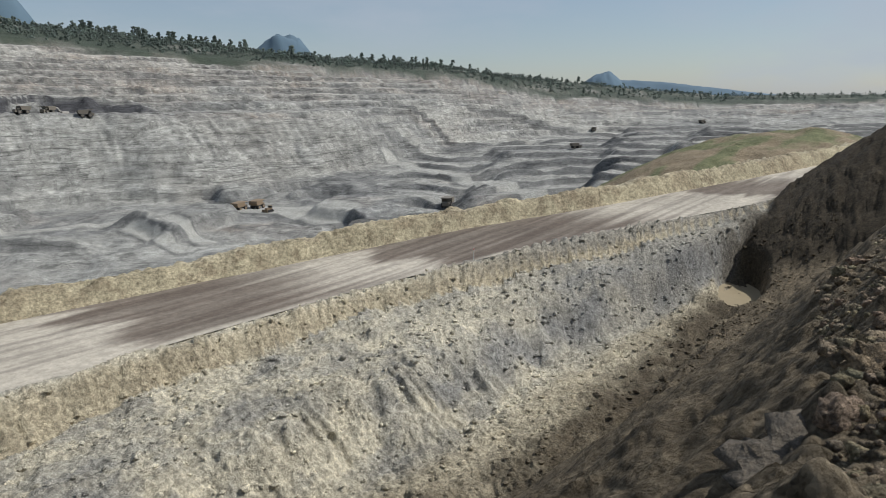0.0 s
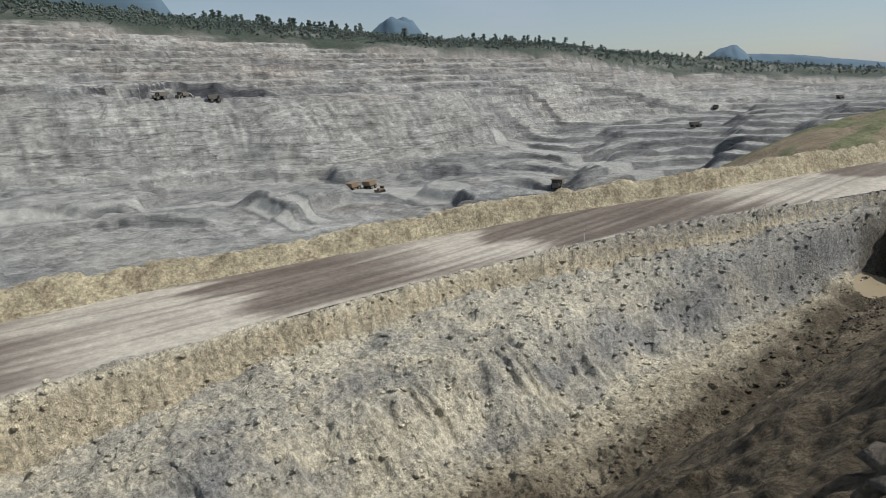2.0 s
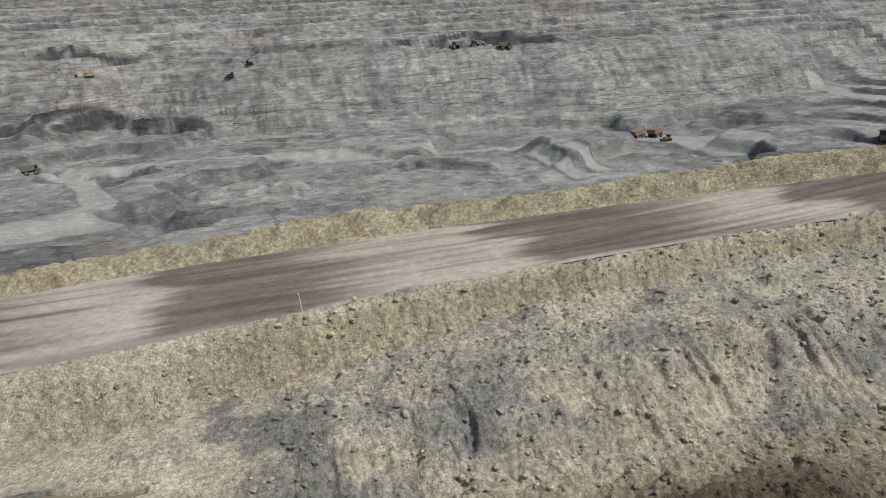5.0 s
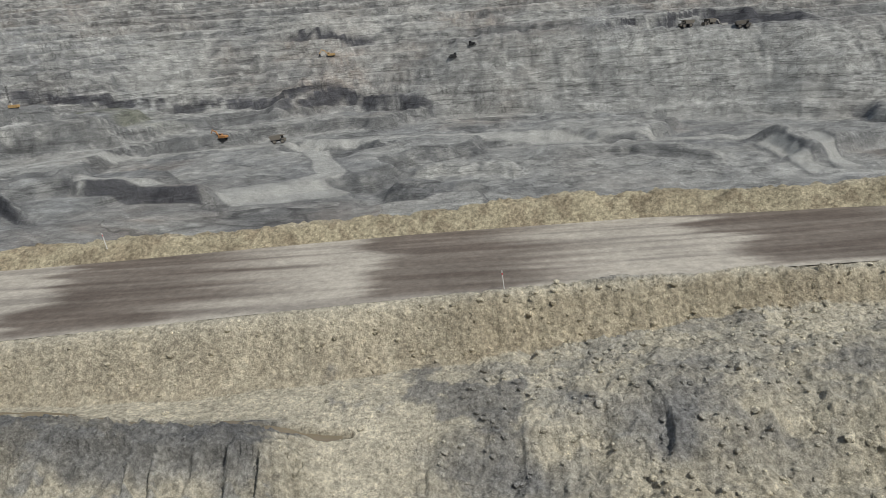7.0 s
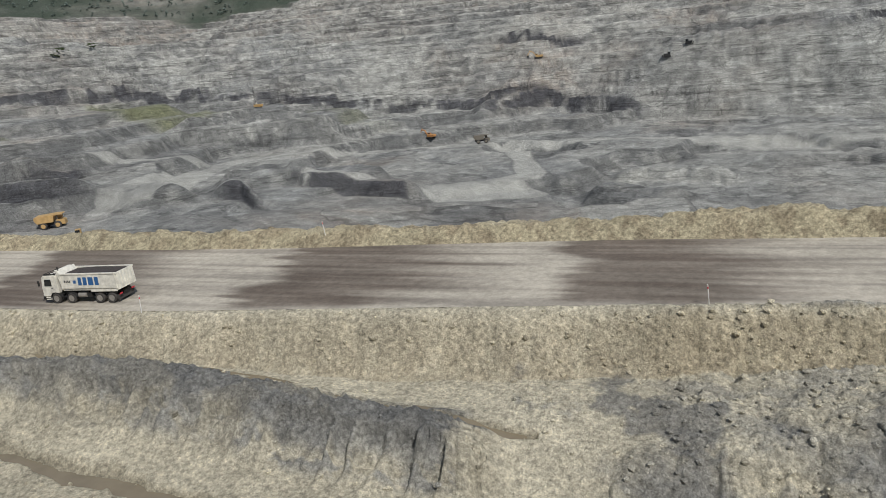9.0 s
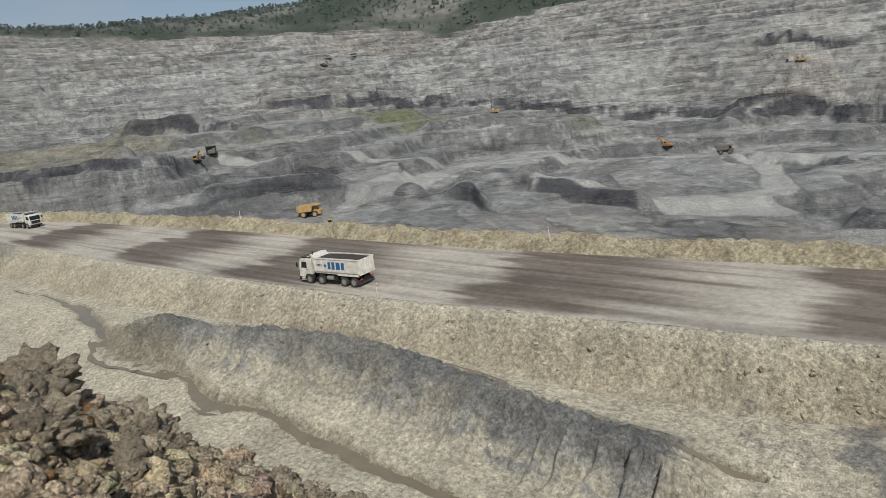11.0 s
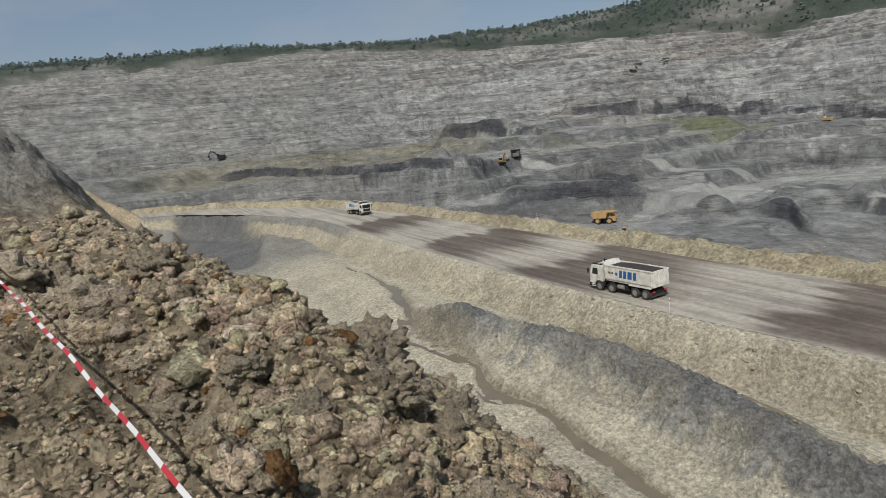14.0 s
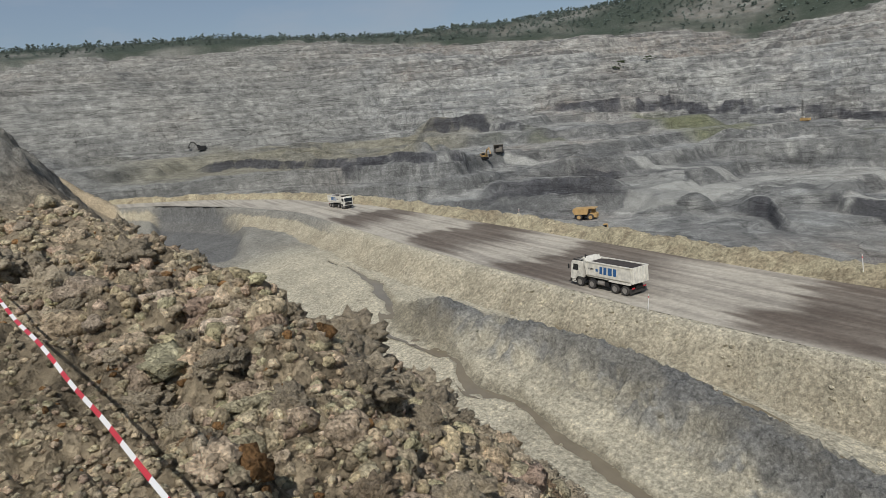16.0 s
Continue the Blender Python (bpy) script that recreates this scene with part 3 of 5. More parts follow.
    fc = blend(fc, SLATE * 1.2, 0.5 * smooth(0.0, 0.3, paved))
    fc = blend(fc, FAR_PALE * 1.0, 0.9 * smooth(0.5, 0.8, paved))
    fc = blend(fc, GREY * np.array([0.8, 0.76, 0.62]), 0.8 * smooth(56, 66, az) * (1 - smooth(84, 92, az)) * smooth(0.74, 0.8, a) * (1 - smooth(0.0, 0.04, b)))
    fc = blend(fc, FAR_PALE * 0.92, 0.85 * cut["pale"])
    fc = blend(fc, SLATE * 1.05, 0.6 * cut["slate"])
    fc = blend(fc, COAL * 1.1, 0.92 * cut["coal"])
    fc = blend(fc, SLATE * 1.1, smooth(0.2, 0.45, fbm(x / 40 + 9, y / 40, 4, 131)) * (1 - smooth(0, 0.1, b)) * 0.3)
    fc = blend(fc, GRASS * 1.3, smooth(0.15, 0.5, fbm(x / 60 + 31, y / 60, 4, 137)) * smooth(20, 34, az) * (1 - smooth(56, 70, az)) * smooth(0.4, 0.8, a) * (1 - smooth(0.0, 0.12, b)) * 0.8)
    fc = blend(fc, WOOD * 1.3, smooth(0.9, 1.02, b + 0.08 * blotch))
    fc = blend(fc, GRASS * 1.4, smooth(-66, -74, az) * smooth(150, 175, dist) * (1 - smooth(300, 400, dist)) * (0.5 + 0.5 * streak))
    fc = blend(fc, blend(np.broadcast_to(GRASS * 1.35, col.shape), BROWN * 0.9, smooth(-0.15, 0.3, fbm(x / 16, y / 5, 4, 267))), grassy)
    fc = fc * 0.9
    k = np.where(y > yf + 3, 1.0, smooth(250, 340, dist))
    col = blend(col, fc, k)
    m["beds"] = k * (1 - 0.75 * paved) * (1 - grassy) * (1 - smooth(0.88, 1.0, b)) * (0.75 + 0.25 * smooth(0.0, 0.04, b))
    return z, np.clip(col, 0.01, 0.8), m


# ---- meshes from arrays ----
def sheet(name, x, y, z, colour, material, wrap=False, beds=None):
    """A mesh over a grid of rows and columns, with its colours in the attribute tone."""
    rows, cols = x.shape
    i = np.arange(rows * cols).reshape(rows, cols)
    if wrap:
        i = np.concatenate([i, i[:, :1]], 1)
    quads = np.stack([i[:-1, :-1], i[:-1, 1:], i[1:, 1:], i[1:, :-1]], -1).reshape(-1, 4)
    me = bpy.data.meshes.new(name)
    me.vertices.add(rows * cols)
    me.vertices.foreach_set("co", np.stack([x, y, z], -1).astype(np.float32).ravel())
    me.loops.add(quads.size)
    me.loops.foreach_set("vertex_index", quads.astype(np.int32).ravel())
    me.polygons.add(len(quads))
    me.polygons.foreach_set("loop_start", np.arange(0, quads.size, 4, dtype=np.int32))
    me.polygons.foreach_set("loop_total", np.full(len(quads), 4, dtype=np.int32))
    me.update(calc_edges=True)
    tone = me.attributes.new("tone", "FLOAT_COLOR", "POINT")
    tone.data.foreach_set("color", np.concatenate([colour, np.zeros(colour.shape[:2] + (1,)) if beds is None else beds[..., None]], -1).astype(np.float32).ravel())
    me.materials.append(material)
    me.shade_smooth()
    return new(name, me)


# ---- ground ----
azimuths = np.radians(np.concatenate([np.arange(-88, 104, 0.165), np.arange(104, 272, 3.5)]))


def spread_rows(*runs):
    """Distances from the eye, row by row: each run from, to, and how many."""
    return np.concatenate([np.geomspace(a, b, n, endpoint=False) for a, b, n in runs] + [[4600.0]])


radii = spread_rows((0.3, 2.2, 8), (2.2, 14, 205), (14, 24, 34), (24, 30, 34), (30, 58, 190), (58, 160, 92), (160, 900, 370), (900, 4600, 42))
rr, aa = np.meshgrid(radii, azimuths, indexing="ij")
gx, gy = -rr * np.sin(aa), rr * np.cos(aa)
gz, gcol, gm = terrain(gx, gy)
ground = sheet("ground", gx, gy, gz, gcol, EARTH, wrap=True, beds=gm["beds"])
tagged(ground, "bare grey and tan earth of an open-cast mine with benches", "ground", kind="structure")

# ---- haul road ----
rx = np.arange(-262, 200, 0.5)
rt = np.linspace(0, 1, 72)
rxx, rtt = np.meshgrid(rx, rt, indexing="ij")
rn, rf = road_near(rxx), road_far(rxx)
ryy = rn - 0.1 + (rf + 0.9 - rn) * rtt
wetx = rxx + (ryy - rn) * 0.15 + 5.0 * fbm(rxx / 34, ryy / 1.5, 4, 151, 0.5)
wet = np.zeros_like(rxx)
for w0, w1 in ((-146, -128), (-107, -88), (-76, -56), (-41, -20), (-9, 9), (24, 46), (56, 90), (112, 132)):
    wet = np.maximum(wet, smooth(w0 - 1.6, w0 + 2.0, wetx) * (1 - smooth(w1 - 8, w1 + 6, wetx + 5 * fbm(rxx / 25, ryy / 1.1, 3, 155))))
wet = wet * smooth(0.0, 0.08, rtt + 0.03 * fbm(rxx / 6, ryy / 2, 2, 153))
streaks = fbm(rxx / 22, ryy / 0.8, 3, 157)
rcol = blend(np.broadcast_to(np.array([0.43, 0.39, 0.32]), rxx.shape + (3,)), np.array([0.30, 0.27, 0.225]), smooth(-0.15, 0.5, streaks))
rcol = blend(rcol, np.array([0.125, 0.10, 0.08]), np.clip(wet * (0.9 + 0.25 * streaks), 0, 1))
rzz = road_z(rxx) + 0.02 + 0.06 * fbm(rxx / 9, ryy / 1.6, 3, 159) * 0.5
road = sheet("road", rxx, ryy, rzz, rcol, ROAD_EARTH)
tagged(road, "wide graded earth haul road with damp brown patches", "road", kind="structure")

# ---- safety berm along the pit side of the road ----
bt = np.linspace(0, 1, 34)
bxx, btt = np.meshgrid(np.arange(-262, 190, 0.28), bt, indexing="ij")
hgt = 1.55 + 0.4 * fbm(bxx / 5, bxx * 0, 5, 163, 0.6) + 0.9 * smooth(20, 60, bxx)
hgt = hgt + 0.9 * np.exp(-((bxx - 10) / 13) ** 2) * (0.3 + billow(bxx / 4, bxx * 0 + 3, 3, 321))
byy = road_far(bxx) + 0.3 + btt * 6.2
prof = smooth(0, 0.42, btt) * (1 - smooth(0.55, 1.0, btt))
bzz = road_z(bxx) - 0.12 + hgt * prof + prof * 0.55 * (billow(bxx / 1.6, byy / 1.6, 4, 167) - 0.4) + prof * 0.35 * fbm(bxx / 3, byy / 3, 3, 168) + prof * 0.5 * clods(bxx / 0.9, byy / 0.9, 173, 0.4) * 0.9
bcol = blend(np.broadcast_to(np.array([0.40, 0.35, 0.235]), bxx.shape + (3,)), BROWN, 0.5 * smooth(0, 0.5, fbm(bxx / 4, byy / 3, 3, 169)))
bcol = blend(bcol, BROWN * 0.75, 0.6 * smooth(0.1, 0.3, fbm(bxx / 1.5, byy / 1.2, 4, 171, 0.65)))
bcol = blend(bcol, PALE * 0.85, 0.5 * smooth(0.3, 0.6, btt) * smooth(-0.1, 0.3, fbm(bxx / 8, byy / 4, 3, 175)))
berm = sheet("earth_berm", bxx, byy, bzz, bcol, EARTH)
tagged(berm, "long tan earth safety berm along the haul road", "berm", kind="structure")


# ---- building blocks of the things ----
def part(name, bm, material, parent=None, label="", smooth_faces=False):
    me = bpy.data.meshes.new(name)
    bm.to_mesh(me)
    bm.free()
    me.materials.append(material)
    if smooth_faces:
        me.shade_smooth()
    ob = new(name, me)
    ob.parent = parent
    if label:
        ob["label"] = label
    return ob


def thing(name, m, label, category, group=""):
    ob = new(name)
    ob.matrix_world = m
    return tagged(ob, label, category, group)


def block(x0, x1, y0, y1, z0, z1, bevel=0.0, bm=None):
    bm = bm or bmesh.new()
    got = bmesh.ops.create_cube(bm, size=1, matrix=Matrix.Translation(((x0 + x1) / 2, (y0 + y1) / 2, (z0 + z1) / 2)) @ Matrix.Diagonal((x1 - x0, y1 - y0, z1 - z0, 1)))
    if bevel:
        edges = {e for v in got["verts"] for e in v.link_edges}
        bmesh.ops.bevel(bm, geom=list(edges), offset=bevel, segments=2, affect="EDGES")
    return bm


def rod(a, b, r, bm=None, segments=10, r2=None):
    bm = bm or bmesh.new()
    a, b = Vector(a), Vector(b)
    turn = (b - a).to_track_quat("Z", "Y").to_matrix().to_4x4()
    bmesh.ops.create_cone(bm, cap_ends=True, segments=segments, radius1=r, radius2=r if r2 is None else r2, depth=(b - a).length, matrix=Matrix.Translation((a + b) / 2) @ turn)
    return bm


def prism(outline, y0, y1, bm=None, bevel=0.0):
    """An outline in x and z, drawn out along y."""
    bm = bm or bmesh.new()
    a, b = [bm.verts.new((x, y0, z)) for x, z in outline], [bm.verts.new((x, y1, z)) for x, z in outline]
    n = len(outline)
    faces = [bm.faces.new(a), bm.faces.new(b[::-1])] + [bm.faces.new((a[i], b[i], b[(i + 1) % n], a[(i + 1) % n])) for i in range(n)]
    bmesh.ops.recalc_face_normals(bm, faces=faces)
    if bevel:
        bmesh.ops.bevel(bm, geom=list({e for f in faces for e in f.edges}), offset=bevel, segments=2, affect="EDGES")
    return bm


def lathe(profile, centre, bm=None, segments=24):
    """A ring of radius and y turned round the y axis: wheels."""
    bm = bm or bmesh.new()
    rings = [[bm.verts.new((centre[0] + r * math.cos(2 * math.pi * k / segments), centre[1] + y, centre[2] + r * math.sin(2 * math.pi * k / segments))) for k in range(segments)] for r, y in profile]
    for p, q in zip(rings, rings[1:]):
        for k in range(segments):
            bm.faces.new((p[k], p[(k + 1) % segments], q[(k + 1) % segments], q[k]))
    bm.faces.new(rings[0]), bm.faces.new(rings[-1][::-1])
    bmesh.ops.recalc_face_normals(bm, faces=bm.faces)
    return bm


def ground_at(x, y):
    z, _, _ = terrain(np.array([[float(x)]]), np.array([[float(y)]]))
    return float(z[0, 0])


WHITE = plain_material("dusty_white_paint", (0.74, 0.71, 0.62), 0.5, grime=0.3, scale=1.6)
BLUE = plain_material("blue_paint", (0.03, 0.12, 0.30), 0.45, grime=0.2)
RUBBER = plain_material("dusty_rubber", (0.06, 0.055, 0.05), 0.9, grime=0.4, scale=5, bump=0.01)
RIM = plain_material("dusty_steel_rim", (0.30, 0.28, 0.25), 0.6, 0.2, grime=0.3)
DARK = plain_material("dark_chassis_steel", (0.035, 0.034, 0.033), 0.7, 0.3, grime=0.4)
LOAD = plain_material("dark_tipper_load", (0.055, 0.045, 0.04), 0.95, grime=0.5, scale=4, bump=0.08)
GLASS = plain_material("dark_window_glass", (0.015, 0.018, 0.02), 0.08, grime=0.1)
YELLOW = plain_material("faded_yellow_paint", (0.50, 0.32, 0.13), 0.55, grime=0.25, scale=1.0)
ORANGE = plain_material("orange_paint", (0.50, 0.24, 0.08), 0.5, grime=0.2)
LAMP = plain_material("lamp_lens", (0.6, 0.6, 0.55), 0.15, grime=0.05)
RED = plain_material("red_plastic", (0.55, 0.035, 0.05), 0.4, grime=0.12)
TAPE_WHITE = plain_material("white_plastic", (0.78, 0.76, 0.74), 0.4, grime=0.08)
STAKE = plain_material("white_stake_paint", (0.75, 0.73, 0.68), 0.6, grime=0.2)
MUD = plain_material("muddy_water", (0.20, 0.165, 0.11), 0.22, grime=0.15, scale=0.5)
POND = plain_material("milky_brown_water", (0.36, 0.30, 0.20), 0.12, grime=0.08, scale=0.3)


def wheel(x, y, r, wide, parent, rim=RIM, side=-1):
    tyre = part("tyre_wheel", lathe([(r * 0.55, -wide / 2), (r * 0.9, -wide / 2), (r, -wide * 0.32), (r, wide * 0.32), (r * 0.9, wide / 2), (r * 0.55, wide / 2)], (x, y, r)), RUBBER, parent, smooth_faces=False)
    bm = lathe([(r * 0.16, side * wide * 0.40), (r * 0.2, side * wide * 0.30), (r * 0.45, side * wide * 0.18), (r * 0.52, side * wide * 0.49), (r * 0.6, side * wide * 0.52)], (x, y, r))
    part("rim", bm, rim, tyre)
    return tyre


def dump_truck(m, label, group=""):
    """A four-axle tipper. Its front axle stands at the origin and it heads along -x."""
    t = thing("dump_truck", m, label, "truck", group)
    # frame and cab
    part("chassis", block(-1.3, 7.35, -0.45, 0.45, 0.75, 1.05, 0.03), DARK, t)
    cab = part("cab", prism([(-1.42, 0.75), (-1.46, 1.6), (-1.28, 2.75), (-1.1, 2.92), (0.35, 2.95), (0.5, 2.8), (0.5, 1.1), (0.42, 1.05), (-0.45, 1.12), (-0.62, 0.75)], -1.22, 1.22, bevel=0.06), WHITE, t, "white tilt cab")
    part("windscreen", prism([(-1.475, 1.75), (-1.34, 2.62), (-1.30, 2.62), (-1.43, 1.75)], -1.08, 1.08), GLASS, cab)
    part("grille", block(-1.52, -1.42, -0.95, 0.95, 1.0, 1.6, 0.02), DARK, cab)
    for sy in (-1, 1):
        part("side_window", prism([(-1.05, 1.85), (-0.92, 2.55), (-0.2, 2.55), (-0.2, 1.85)], sy * 1.232 - 0.01, sy * 1.232 + 0.01), GLASS, cab)
        part("door_handle", block(-0.28, -0.12, sy * 1.24 - 0.02, sy * 1.24 + 0.02, 1.62, 1.67), DARK, cab)
        part("mirror", block(-1.5, -1.38, sy * 1.48 - 0.1, sy * 1.48 + 0.1, 1.95, 2.5, 0.03), DARK, cab)
        part("headlight", block(-1.56, -1.48, sy * 0.95 - 0.2, sy * 0.95 + 0.2, 0.78, 0.98, 0.03), LAMP, t)
        part("step", block(-1.2, -0.62, sy * 1.18 - 0.08, sy * 1.18 + 0.08, 0.42, 0.5, 0.01), WHITE, t)
        part("step", block(-1.2, -0.62, sy * 1.18 - 0.08, sy * 1.18 + 0.08, 0.62, 0.70, 0.01), WHITE, t)
        for ax in (0.0, 1.8):
            arch = [(ax + 0.66 * math.cos(a), 0.53 + 0.66 * math.sin(a)) for a in np.linspace(0.15, math.pi - 0.15, 9)]
            inner = [(ax + 0.60 * math.cos(a), 0.53 + 0.60 * math.sin(a)) for a in np.linspace(math.pi - 0.15, 0.15, 9)]
            part("mudguard", prism(arch + inner, sy * 1.06 - 0.17, sy * 1.06 + 0.17), DARK, t)
    part("bumper", block(-1.58, -1.3, -1.22, 1.22, 0.42, 0.76, 0.05), DARK, t, "dark steel bumper")
    rack = part("roof_rack", block(-1.05, -1.0, -1.05, 1.05, 3.02, 3.07), DARK, t)
    for x in (-0.55, 0.0, 0.3):
        part("rack_bar", block(x, x + 0.05, -1.05, 1.05, 3.02, 3.07), DARK, rack)
    for sy in (-1, 1):
        part("rack_bar", block(-1.05, 0.35, sy * 1.05 - 0.025, sy * 1.05 + 0.025, 2.94, 3.07), DARK, rack)
    part("beacon", rod((-0.3, 0.6, 2.95), (-0.3, 0.6, 3.18), 0.07), ORANGE, t, "orange beacon")
    part("exhaust_stack", rod((0.74, -0.98, 0.9), (0.74, -0.98, 3.75), 0.07), DARK, t, "tall dark exhaust stack")
    part("air_filter", rod((0.72, 0.8, 1.1), (0.72, 0.8, 2.9), 0.17), DARK, t)
    part("fuel_tank", rod((2.55, -0.85, 0.78), (3.5, -0.85, 0.78), 0.28), RIM, t)
    part("toolbox", block(3.6, 4.2, -1.12, -0.7, 0.55, 0.98, 0.03), DARK, t)
    part("air_tank", rod((2.6, 0.85, 0.75), (4.1, 0.85, 0.75), 0.24), DARK, t)
    for ax in (0.0, 1.8, 5.12, 6.5):
        part("axle", rod((ax, -1.0, 0.53), (ax, 1.0, 0.53), 0.1), DARK, t)
        for sy in (-1, 1):
            wheel(ax, sy * (1.08 if ax < 3 else 1.0), 0.53, 0.32 if ax < 3 else 0.52, t, side=sy)
    # tipper body: sloping lower sides, open top
    body = part("tipper_body", prism([(1.05, 1.35), (1.0, 2.95), (7.45, 2.95), (7.6, 1.55), (7.4, 1.3)], -1.18, 1.18), WHITE, t, "white tipper body")
    for sy in (-1, 1):
        part("side_panel", block(1.0, 7.5, sy * 1.235 - 0.055, sy * 1.235 + 0.055, 1.55, 3.02, 0.03), WHITE, body)
        part("top_rail", block(0.95, 7.62, sy * 1.25 - 0.09, sy * 1.25 + 0.09, 2.98, 3.14, 0.03), WHITE, body)
        part("lower_board", prism([(4.35, 1.22), (4.35, 1.42), (7.35, 1.42), (7.35, 1.22)], sy * 1.27 - 0.04, sy * 1.27 + 0.04), WHITE, body)
        for k, (x0, x1) in enumerate(((3.05, 3.5), (3.62, 4.1), (4.22, 4.85), (4.97, 5.45))):
            bm = prism([(x0, 1.9), (x0 + 0.06, 2.72), (x1, 2.72), (x1 - 0.05, 1.9)], sy * 1.30 - 0.006, sy * 1.30 + 0.006)
            part("blue_mark", bm, BLUE, body, "plain blue painted mark")
        for k in range(4):
            part("small_mark", block(1.45 + k * 0.2, 1.57 + k * 0.2, sy * 1.297 - 0.005, sy * 1.297 + 0.005, 2.2, 2.42), DARK, body)
        part("emblem", block(2.5, 2.82, sy * 1.297 - 0.005, sy * 1.297 + 0.005, 2.1, 2.42), BLUE, body)
        for x in (1.0, 7.3):
            part("corner_post", block(x, x + 0.16, sy * 1.27 - 0.07, sy * 1.27 + 0.07, 1.5, 3.1, 0.02), WHITE, body)
    part("headboard", prism([(0.95, 1.5), (0.62, 3.35), (0.78, 3.42), (1.12, 2.9), (1.12, 1.5)], -1.2, 1.2), WHITE, body)
    part("canopy_rail", block(0.3, 0.72, -1.0, 1.0, 3.32, 3.4, 0.02), WHITE, body)
    gate = part("tailgate", prism([(7.45, 1.4), (7.42, 3.1), (7.56, 3.1), (7.66, 1.4)], -1.24, 1.24), WHITE, body, "white ribbed tailgate")
    for k in range(6):
        y = -1.05 + k * 0.42
        part("rib", prism([(7.58, 1.45), (7.54, 3.02), (7.62, 3.02), (7.74, 1.45)], y - 0.05, y + 0.05), WHITE, gate)
    part("load", prism([(1.15, 2.9), (1.15, 2.97), (3.5, 3.08), (6.2, 3.04), (7.4, 2.97), (7.4, 2.9)], -1.12, 1.12), LOAD, body, "dark earth load")
    part("tail_light", block(7.35, 7.42, -1.1, -0.7, 0.8, 0.95), RED, t)
    part("tail_light", block(7.35, 7.42, 0.7, 1.1, 0.8, 0.95), RED, t)
    part("mud_flap", block(7.18, 7.2, -1.22, 1.22, 0.25, 0.8), RUBBER, t)
    return t


def haul_truck(m, label, paint=YELLOW, group="machines in the pit"):
    """A large rigid mining truck, 10 m long, heading along -x."""
    t = thing("haul_truck", m, label, "haul truck", group)
    part("chassis", block(-1.8, 6.5, -1.2, 1.2, 1.2, 2.0, 0.1), DARK, t)
    part("engine_hood", prism([(-2.3, 1.0), (-2.3, 2.5), (-1.9, 2.9), (0.4, 2.9), (0.4, 1.2)], -1.6, 1.6, bevel=0.08), paint, t)
    cab = part("cab", prism([(-1.2, 2.9), (-1.0, 4.2), (0.4, 4.2), (0.4, 2.9)], -2.1, -0.3, bevel=0.06), paint, t)
    part("window", prism([(-1.17, 3.35), (-1.05, 4.05), (0.2, 4.05), (0.2, 3.35)], -2.12, -2.11), GLASS, cab)
    part("dump_body", prism([(-1.9, 4.55), (-1.9, 4.8), (0.6, 4.9), (6.9, 4.6), (7.2, 3.6), (6.4, 2.2), (1.2, 2.3), (0.7, 4.5)], -2.5, 2.5, bevel=0.08), paint, t)
    part("railing", rod((-2.2, -1.9, 3.7), (-2.2, 1.9, 3.7), 0.05), DARK, t)
    for sy in (-1, 1):
        wheel(0.0, sy * 2.0, 1.25, 0.9, t, paint, sy)
        wheel(4.6, sy * 1.75, 1.25, 1.6, t, paint, sy)
    return t


def excavator(m, label, paint=YELLOW, reach_out=1.0, group="machines in the pit"):
    """A tracked excavator with its boom along -x."""
    t = thing("excavator", m, label, "excavator", group)
    for sy in (-1, 1):
        part("track", prism([(-2.6, 0.35), (-2.2, 0.0), (2.2, 0.0), (2.6, 0.35), (2.6, 0.8), (2.2, 1.1), (-2.2, 1.1), (-2.6, 0.8)], sy * 1.55 - 0.35, sy * 1.55 + 0.35, bevel=0.05), DARK, t)
    part("undercarriage", block(-1.4, 1.4, -1.3, 1.3, 0.4, 1.25, 0.05), DARK, t)
    house = part("house", block(-1.6, 2.6, -1.6, 1.6, 1.25, 2.8, 0.12), paint, t)
    part("counterweight", prism([(2.5, 1.3), (3.4, 1.5), (3.5, 2.6), (2.5, 2.8)], -1.55, 1.55, bevel=0.1), paint, t)
    cab = part("cab", block(-2.2, -0.4, 0.4, 1.6, 1.5, 3.6, 0.1), paint, t)
    part("cab_glass", block(-2.23, -0.7, 0.37, 1.63, 2.3, 3.35), GLASS, cab)
    part("boom", prism([(-1.3, 1.8), (-3.6, 5.4), (-6.2 * reach_out, 6.0), (-6.4 * reach_out, 5.5), (-3.9, 4.7), (-1.7, 1.6)], -0.65, -0.05, bevel=0.05), paint, t)
    part("stick", prism([(-5.6 * reach_out, 6.3), (-6.1 * reach_out, 6.4), (-8.2 * reach_out, 3.0), (-7.8 * reach_out, 2.8)], -0.55, -0.15, bevel=0.04), paint, t)
    part("bucket", prism([(-8.3 * reach_out, 3.1), (-7.6 * reach_out, 2.9), (-6.9 * reach_out, 2.2), (-7.3 * reach_out, 1.5), (-8.4 * reach_out, 1.7)], -1.1, 0.4, bevel=0.06), DARK, t)
    return t


